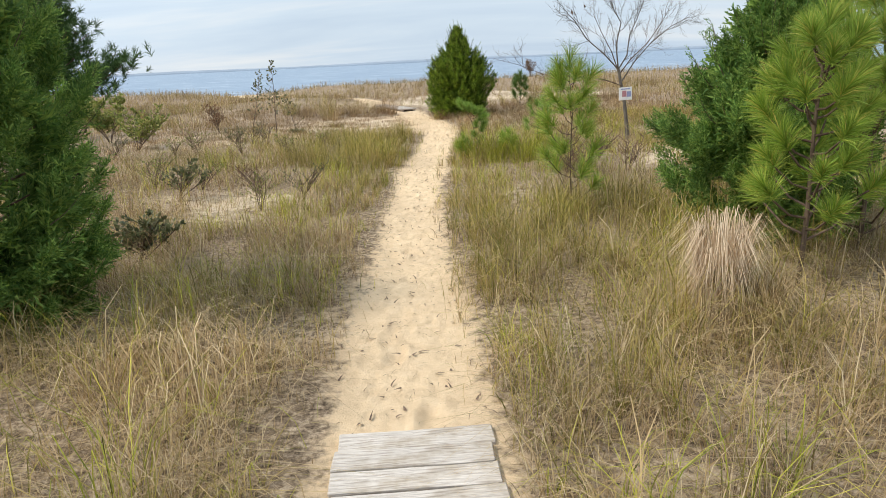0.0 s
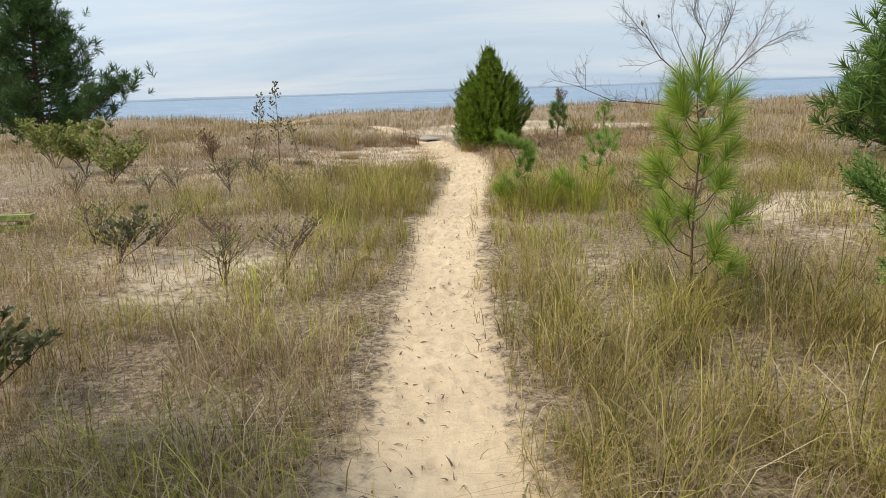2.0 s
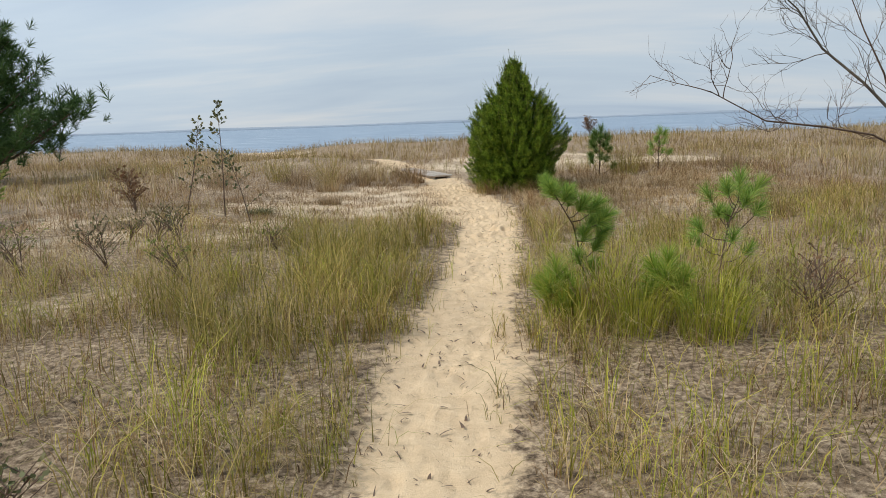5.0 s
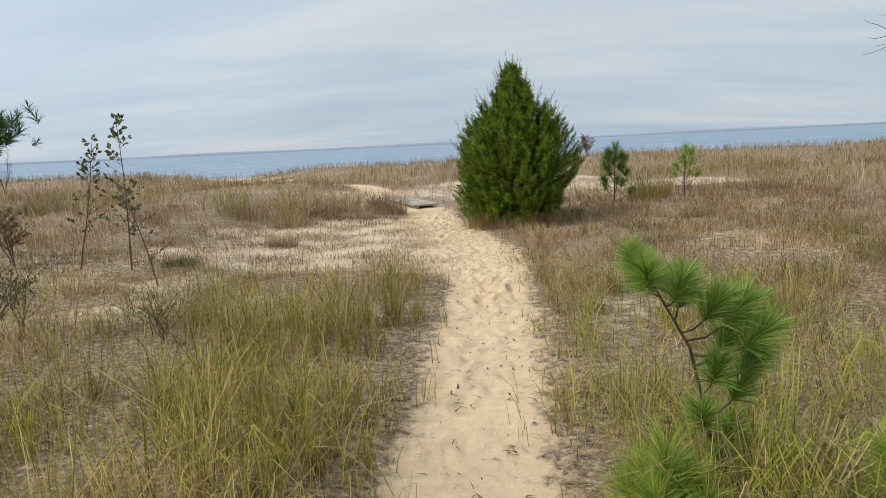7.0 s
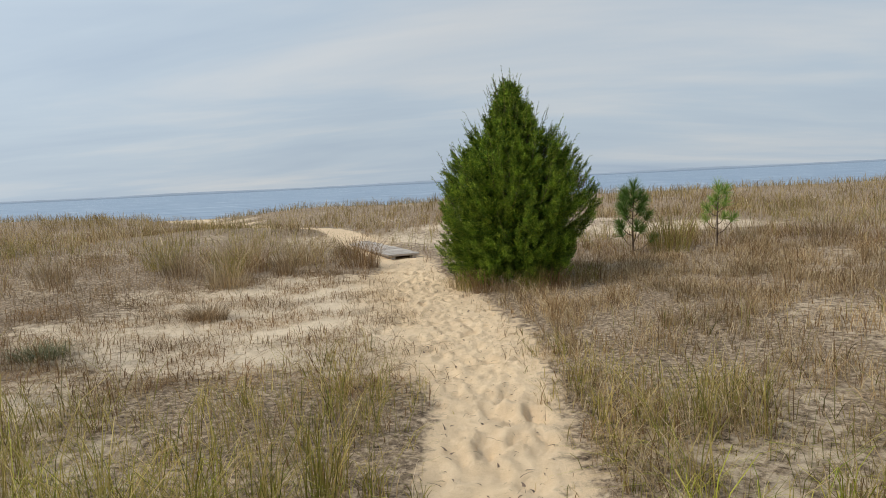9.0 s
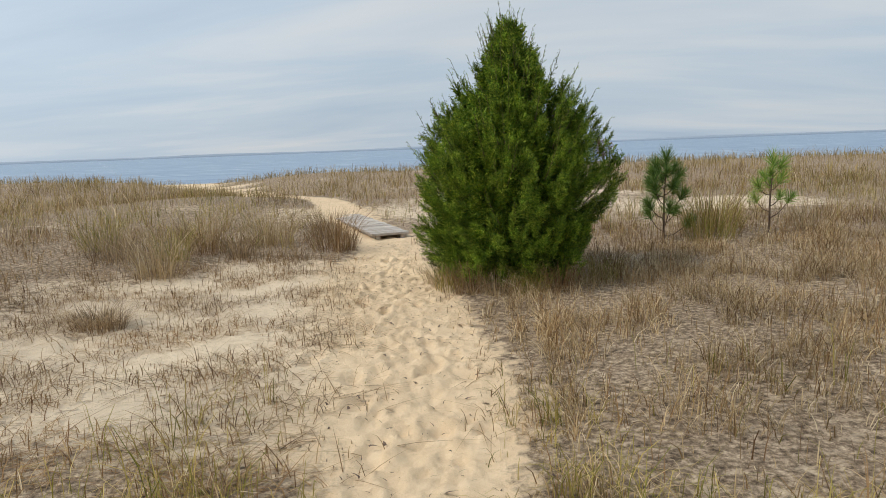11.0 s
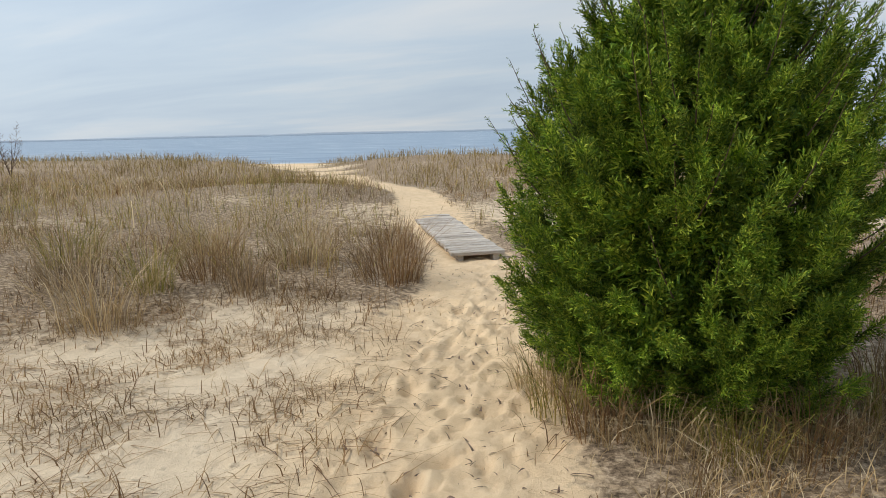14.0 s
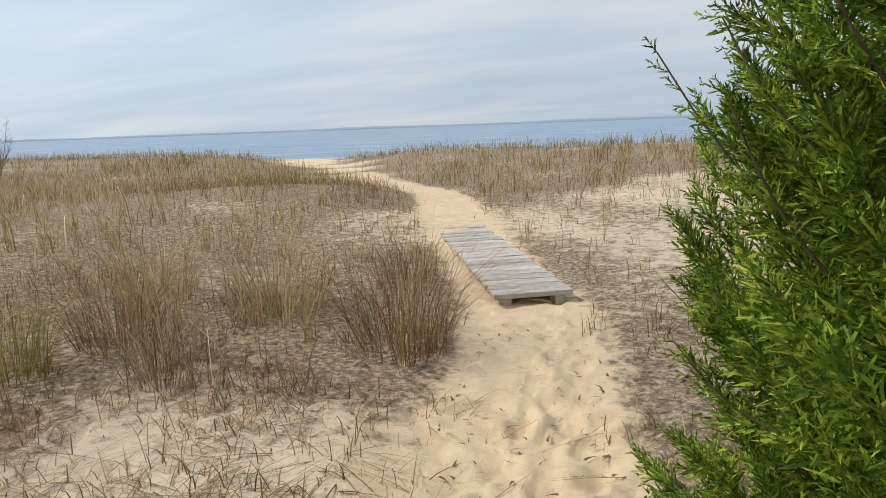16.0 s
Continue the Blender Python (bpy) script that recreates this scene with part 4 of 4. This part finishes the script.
srng = random.Random(17)
for k in range(20):
    sx, sy = srng.uniform(-6.2, -1.5), srng.uniform(6.2, 13.5)
    if k < 14:
        leafy_sapling(sx, sy, srng.uniform(0.3, 0.58), (srng.uniform(-0.2, 0.2), 0), "thin twiggy sapling with sparse dull green leaves", 200 + k, 0.025, (M_LEAF_DK, M_LEAF)[k % 2], 0.35, 0.45)
    else:
        leafy_sapling(srng.uniform(1.5, 4.2), sy, srng.uniform(0.3, 0.55), (0.1, 0), "bare brown twiggy sapling in dry grass", 200 + k, 0.02, M_FADED, 0.4, 0.5)


# ---- grass clumps that stand out ----
def clump(x, y, height, radius, count, mat, label, seed, lean=0.5, droop=0.3, width=0.004, heading=None):
    rng = np.random.default_rng(seed)
    az = rng.uniform(0, 2 * np.pi, count)
    r = np.sqrt(rng.uniform(0, 1, count)) * radius * 0.45
    root = np.stack([np.cos(az) * r, np.sin(az) * r, np.zeros(count)], 1)
    hd = az + rng.normal(size=count) * 0.5 if heading is None else heading + rng.normal(size=count) * 0.7
    v = blades(rng, root, height * rng.uniform(0.45, 1.05, count), lean * rng.uniform(0.1, 1.2, count), width * rng.uniform(0.6, 1.4, count), droop, hd)
    ob = part("grass_clump", blade_mesh("grass_clump", [v], mat))
    ob.location = (x, y, float(ground_z(x, y)) - 0.02)
    return tagged(ob, label, "grass clump", "grass clumps")


for k in range(9):
    a = -2.9 + k * 0.34
    clump(0.42 + 0.82 * math.cos(a), 19.28 + 0.82 * math.sin(a), 0.30 + 0.06 * (k % 3), 0.34, 130, (M_STRAW, M_OLIVE, M_RUSSET)[k % 3], "thin dry grass tuft at the foot of the cedar", 140 + k, 0.6, 0.4, 0.004)
DRY = "bushy clump of dry brown grass on sand"
for k, (x, y, h, r, n) in enumerate([(-1.93, 21.35, 0.62, 0.34, 900), (-2.92, 21.75, 0.62, 0.34, 800), (-2.95, 20.62, 0.46, 0.2, 420), (-3.68, 20.4, 0.5, 0.22, 500),
                                     (-3.5, 20.95, 0.52, 0.26, 560), (-3.4, 19.5, 0.55, 0.3, 620), (-4.3, 20.2, 0.5, 0.3, 560), (-4.9, 20.9, 0.55, 0.3, 560), (-2.3, 22.6, 0.5, 0.3, 500),
                                     (-4.0, 21.9, 0.55, 0.32, 560), (-5.6, 19.3, 0.5, 0.3, 500), (2.7, 20.7, 0.75, 0.34, 600), (2.95, 21.3, 0.7, 0.3, 500), (3.9, 20.8, 0.55, 0.3, 420), (4.9, 20.6, 0.55, 0.3, 420)]):
    clump(x, y, h * 1.15, r * 1.9, int(n * 0.36), (M_RUSSET, M_STRAW, M_GREY, M_OLIVE)[k % 4], DRY if x < 0 else "tall clump of dry brown grass by the pine seedlings", 60 + k, 0.85, 0.3, 0.004)
clump(-2.95, 17.6, 0.26, 0.42, 520, M_GREY, "low grey-brown tuft lying on sand", 80, 1.2, 0.5)
clump(-3.6, 15.9, 0.16, 0.4, 500, M_LEAF_DK, "low dark green mat of growth on sand", 81, 1.2, 0.4)
clump(1.58, 3.3, 1.06, 0.26, 900, M_BLEACH, "large bleached drooping grass clump by the boardwalk", 82, 0.13, 0.8, 0.005)
clump(1.75, 3.3, 0.6, 0.4, 600, M_STRAW, "bleached drooping grass clump by the boardwalk", 83, 0.3, 0.75, 0.0045)
for k, (x, y, h) in enumerate([(0.42, 10.42, 0.42), (0.6, 10.5, 0.5), (0.72, 10.75, 0.5), (0.78, 10.25, 0.46), (1.1, 10.6, 0.5), (1.45, 10.9, 0.5), (1.2, 10.1, 0.42)]):
    clump(x, y, h * 1.25, 0.42, 260, (M_GREEN, M_STRAW, M_GREEN)[k % 3], "yellow-green grass clump at the edge of the path", 90 + k, 0.55, 0.35, 0.0045)


M_MOSS = plain("mossy_timber", (0.26, 0.27, 0.09), 0.9, 0.5, 14)


def log(x, y, z, length, turn):
    ob = thing("timber_rail", (x, y, z), "weathered timber rail with yellow-green moss lying in the grass", "timber")
    ob.rotation_euler = (0, 0, turn)
    for k, dz in enumerate((0.0, 0.11)):
        bm = bmesh.new()
        bmesh.ops.create_cube(bm, size=1)
        bmesh.ops.scale(bm, vec=(length, 0.12, 0.07), verts=bm.verts)
        bmesh.ops.bevel(bm, geom=bm.edges[:], offset=0.012, segments=2, affect="EDGES")
        part_bm("beam", bm, M_MOSS, ob).location = (0.03 * k, 0.02 * k, dz)
    for sx in (-1, 1):
        bm = bmesh.new()
        bmesh.ops.create_cube(bm, size=1)
        bmesh.ops.scale(bm, vec=(0.1, 0.1, 0.5), verts=bm.verts)
        bmesh.ops.bevel(bm, geom=bm.edges[:], offset=0.012, segments=2, affect="EDGES")
        part_bm("post", bm, M_MOSS, ob).location = (sx * length * 0.42, 0.12, -0.1)


log(-5.75, 8.9, 0.22, 2.0, 0.05)


# ---- grass fields ----
def mottle(x, y):
    """Thick and thin growth, at the scale of a stride."""
    m = 0.45 * wavy(x, y, 2.3, 0.4) + 0.35 * wavy(y, x, 4.7, 1.9) + 0.2 * wavy(x + y, x - y, 3.1, 2.6)
    return 0.16 + 0.84 * smooth(0.36, 0.62, m)


def field(rng, n, x0, x1, y0, y1, keep):
    x, y = rng.uniform(x0, x1, n), rng.uniform(y0, y1, n)
    gap = path_gap(x, y)
    d = mottle(x, y) * smooth(-0.10, 0.26, gap + 0.16 * (wavy(x, y, 6, 2.0) - 0.5)) * (1 - 0.97 * sand_patch(x, y)) * keep(x, y)
    on_boards = (np.abs(x + 0.05) < 0.42) & (y < 2.6)
    u, v = (x + 1.33) * 0.913 + (y - 22.42) * 0.408, -(x + 1.33) * 0.408 + (y - 22.42) * 0.913
    on_boards |= (np.abs(u) < 0.36) & (v > -0.2) & (v < 3.5)
    ok = (rng.uniform(0, 1, n) < d) & ~on_boards
    x, y = x[ok], y[ok]
    return np.stack([x, y, ground_z(x, y) - 0.015], 1)


def clustered(rng, roots, pull=0.55, cell=0.22):
    """Draws roots towards the middles of scattered tufts."""
    key = np.floor(roots[:, :2] / cell)
    h = np.sin(key[:, 0] * 127.1 + key[:, 1] * 311.7) * 43758.5453
    h2 = np.sin(key[:, 0] * 269.5 + key[:, 1] * 183.3) * 43758.5453
    mid = (key + 0.5 + 0.45 * (np.stack([h - np.floor(h), h2 - np.floor(h2)], 1) - 0.5)) * cell
    k = pull * rng.uniform(0.3, 1.3, len(roots))[:, None]
    out = roots.copy()
    out[:, :2] = roots[:, :2] * (1 - k) + mid * k
    return out, h - np.floor(h)


def grow(name, label, mat, seed, n, box, keep, height, lean, width, droop=0.3, pull=0.55, cell=0.22, tall=None):
    rng = np.random.default_rng(seed)
    roots, tuft = clustered(rng, field(rng, n, *box, keep), pull, cell)
    k = len(roots)
    h = height * rng.uniform(0.35, 1.1, k) * (0.6 + 0.7 * tuft)
    gap = path_gap(roots[:, 0], roots[:, 1])
    h = h * (0.55 + 0.45 * smooth(0, 0.6, gap)) * (0.65 + 0.45 * mottle(roots[:, 0], roots[:, 1]))
    if tall is not None:
        h = h * tall(roots[:, 0], roots[:, 1])
    s = blades(rng, roots, h, lean * rng.uniform(0.1, 1.3, k), width * rng.uniform(0.6, 1.4, k), droop)
    return tagged(part(name, blade_mesh(name, [s], mat)), label, "grass", kind="stuff")


def patch(s, seed, lo=0.35, hi=0.65):
    return lambda x, y: smooth(lo, hi, wavy(x, y, s, seed))


near_tall = lambda x, y: np.interp(y, [0, 3, 5, 8, 14, 16, 22], [1.15, 1.15, 0.95, 0.85, 0.9, 0.6, 0.75])
NEAR = (-7, 6, 0.2, 22.5)
grow("olive_grass", "olive green and tan dune grass", M_OLIVE, 101, 165000, (-5.5, 5.5, 0.2, 16.5), lambda x, y: (0.12 + 0.88 * patch(0.9, 1.0)(x, y)) * np.interp(y, [0, 5, 7, 9, 16], [1, 0.8, 0.55, 0.8, 0.8]) * np.where(x < -2.6, 0.45, 1), 0.46, 0.75, 0.0038, 0.5, 0.6, 0.24, near_tall)
grow("straw_grass", "bleached straw-coloured dry grass", M_STRAW, 102, 90000, (-5.5, 5.5, 0.2, 14), lambda x, y: np.interp(y, [0, 4.5, 7, 14], [1, 0.8, 0.3, 0.25]), 0.42, 0.9, 0.0036, 0.85, 0.5, 0.26, near_tall)
grow("grey_litter", "short grey-brown dead stems", M_GREY, 103, 80000, NEAR, lambda x, y: 0.35 + 0.65 * patch(1.3, 2.0)(x, y), 0.13, 1.5, 0.0055, 0.4, 0.35, 0.2)
grow("russet_grass", "short reddish-brown grass", M_RUSSET, 104, 105000, (-7, 6, 4, 22.5), lambda x, y: np.maximum(0.42, smooth(12.5, 14.5, y) * smooth(-0.3, 0.3, x)), 0.25, 0.6, 0.004, 0.3, 0.5, 0.2)
grow("green_grass", "yellow-green grass among dry stems", M_GREEN, 105, 44000, (-4, 5, 0.2, 13.5), lambda x, y: np.maximum(0.15 + 0.85 * patch(1.4, 5.0, 0.5, 0.75)(x, y), 0.8 * smooth(8, 9, y) * smooth(13, 12, y) * smooth(0, 0.3, x) * smooth(3.6, 2.6, x)), 0.46, 0.7, 0.0038, 0.55, 0.6, 0.3, near_tall)
grow("thatch", "tangled bent dead grass over the boardwalk's verges", M_STRAW, 120, 42000, (-4, 4.2, 0.2, 6), lambda x, y: smooth(6, 4.2, y) * smooth(0.0, 0.3, path_gap(x, y)), 0.30, 1.1, 0.0036, 0.95, 0.35, 0.3)
grow("dull_thatch", "tangled grey dead grass on the ground", M_GREY, 121, 32000, (-4.5, 4.2, 0.2, 9), lambda x, y: smooth(9, 5, y) * smooth(0.0, 0.3, path_gap(x, y)), 0.26, 1.2, 0.0036, 0.95, 0.35, 0.25)
grow("olive_stand", "dense stand of olive grass along the path", M_OLIVE, 122, 12000, (-2.6, -0.5, 9, 14.4), lambda x, y: smooth(-2.6, -1.8, x) * smooth(9, 9.8, y) * smooth(14.4, 13.4, y), 0.52, 0.55, 0.004, 0.35, 0.6, 0.2)
grow("brown_stand", "dense stand of brown-green grass along the path", M_OLIVE, 123, 10000, (0.1, 3.0, 4.0, 7.4), lambda x, y: smooth(7.4, 6.6, y) * smooth(4, 4.6, y), 0.50, 0.6, 0.004, 0.4, 0.6, 0.2)
grow("dead_stems", "fallen dead grass stems lying flat on the ground", M_GREY, 106, 30000, (-5, 4, 1, 22.5), lambda x, y: 0.8 + 0 * x, 0.07, 4.0, 0.0045, 0.6, 0.1)
grow("brown_field", "brown dry grass over the dune", M_RUSSET, 107, 105000, (-18, 16, 16, 37), lambda x, y: smooth(37, 28, y) * (0.3 + 0.7 * patch(0.5, 3.0)(x, y)) * smooth(19.5, 21, y + 0.8 * np.maximum(0, x) + 4 * smooth(-4, -6, x)), 0.36, 0.85, 0.005, 0.5, 0.6, 0.4, lambda x, y: 0.75 + 0.35 * smooth(24, 29, y))
grow("straw_field", "pale dry grass over the dune", M_STRAW, 114, 40000, (-18, 16, 18, 36), lambda x, y: smooth(36, 28, y) * (0.15 + 0.85 * patch(0.7, 5.0)(x, y)) * smooth(19.5, 21, y + 0.8 * np.maximum(0, x) + 4 * smooth(-4, -6, x)), 0.36, 0.9, 0.0045, 0.5, 0.6, 0.4)
grow("olive_field", "dull olive grass over the dune", M_OLIVE, 108, 60000, (-16, 14, 12, 30), lambda x, y: (0.2 + 0.8 * patch(0.6, 6.0)(x, y)) * smooth(5, 6.5, np.abs(x + 0.5) + smooth(20, 22, y) * 6), 0.42, 0.7, 0.005, 0.5, 0.55, 0.4)
grow("amber_field", "tall amber dune grass along the crest", M_AMBER, 109, 90000, (-45, 45, 25, 47), lambda x, y: (0.5 + 0.5 * patch(0.35, 2.5)(x, y)) * smooth(25, 33, y), 0.42, 0.6, 0.012, 0.35, 0.3, 0.6)
grow("side_field", "dry grass away from the path", M_STRAW, 110, 26000, (-30, 30, -4, 29), lambda x, y: smooth(5, 6.5, np.abs(x)) * 1.0, 0.45, 0.4, 0.012, 0.3, 0.5, 0.5)


grow("short_straw", "short pale dry grass beside the sandy path", M_STRAW, 111, 52000, (-0.4, 5, 13.5, 20.5), lambda x, y: 0.8 + 0 * x, 0.17, 0.9, 0.0042, 0.4, 0.45, 0.18)
grow("right_straw", "short pale dry grass between the seedlings", M_STRAW, 113, 26000, (0.2, 6, 5, 13.5), lambda x, y: 0.5 + 0 * x, 0.18, 1.1, 0.004, 0.5, 0.45, 0.18)
grow("left_straw", "short pale dry grass on the litter", M_STRAW, 112, 30000, (-6, -0.5, 5, 15.5), lambda x, y: 0.5 + 0 * x, 0.16, 1.1, 0.0042, 0.4, 0.45, 0.18)


# sparse stubs, twigs and seedling stems on the open sand
def stubs():
    rng = np.random.default_rng(77)
    n = 42000
    x, y = rng.uniform(-8, 0.4, n), rng.uniform(12.4, 21.4, n)
    keep = (path_gap(x, y) > rng.uniform(-0.25, 0.5, n)) & (sand_patch(x, y) > 0.2) & (wavy(x, y, 3.0, 1.5) > rng.uniform(0.1, 0.8, n))
    x, y = x[keep], y[keep]
    k = len(x)
    root = np.stack([x, y, ground_z(x, y) - 0.01], 1)
    up = blades(rng, root, rng.uniform(0.02, 0.12, k), rng.uniform(0.1, 0.8, k), rng.uniform(0.003, 0.006, k), 0.2)
    flat = blades(rng, root + np.array([0.05, 0.03, 0.012]), rng.uniform(0.015, 0.03, k), rng.uniform(4, 12, k), rng.uniform(0.003, 0.007, k), 0.3)
    tagged(part("dry_stubs", blade_mesh("dry_stubs", [up, flat], M_RUSSET)), "sparse dry stems and stubs on open sand", "dry stems", kind="stuff")


stubs()


def curled_stems():
    """Pale seed stalks that arch over at the tip."""
    rng = np.random.default_rng(91)
    root = field(rng, 1700, -4, 4, 0.6, 7, lambda x, y: smooth(0.25, 0.5, path_gap(x, y)))
    k = len(root)
    v = blades(rng, root, rng.uniform(0.45, 0.8, k), rng.uniform(0.1, 0.45, k), rng.uniform(0.004, 0.007, k), 0.95)
    tagged(part("curled_stalks", blade_mesh("curled_stalks", [v], M_STRAW)), "pale dry arching seed stalks above the grass", "grass", kind="stuff")


curled_stems()


def path_litter():
    """Bits of stem, bark and leaf strewn over the trodden sand."""
    rng = np.random.default_rng(92)
    n = 3000
    y = rng.uniform(2.3, 22, n)
    x = np.interp(y, PATH_Y, PATH_X) + rng.uniform(-1, 1, n) ** 3 * 0.55 + rng.uniform(-0.4, 0.4, n)
    root = np.stack([x, y, ground_z(x, y) + 0.006], 1)
    v = blades(rng, root, rng.uniform(0.006, 0.014, n), rng.uniform(1, 4, n), rng.uniform(0.3, 1, n) ** 4 * 0.018, 0.4)
    tagged(part("path_litter", blade_mesh("path_litter", [v], M_TWIG)), "bits of dry stem and leaf on sand", "plant litter", kind="stuff")


path_litter()
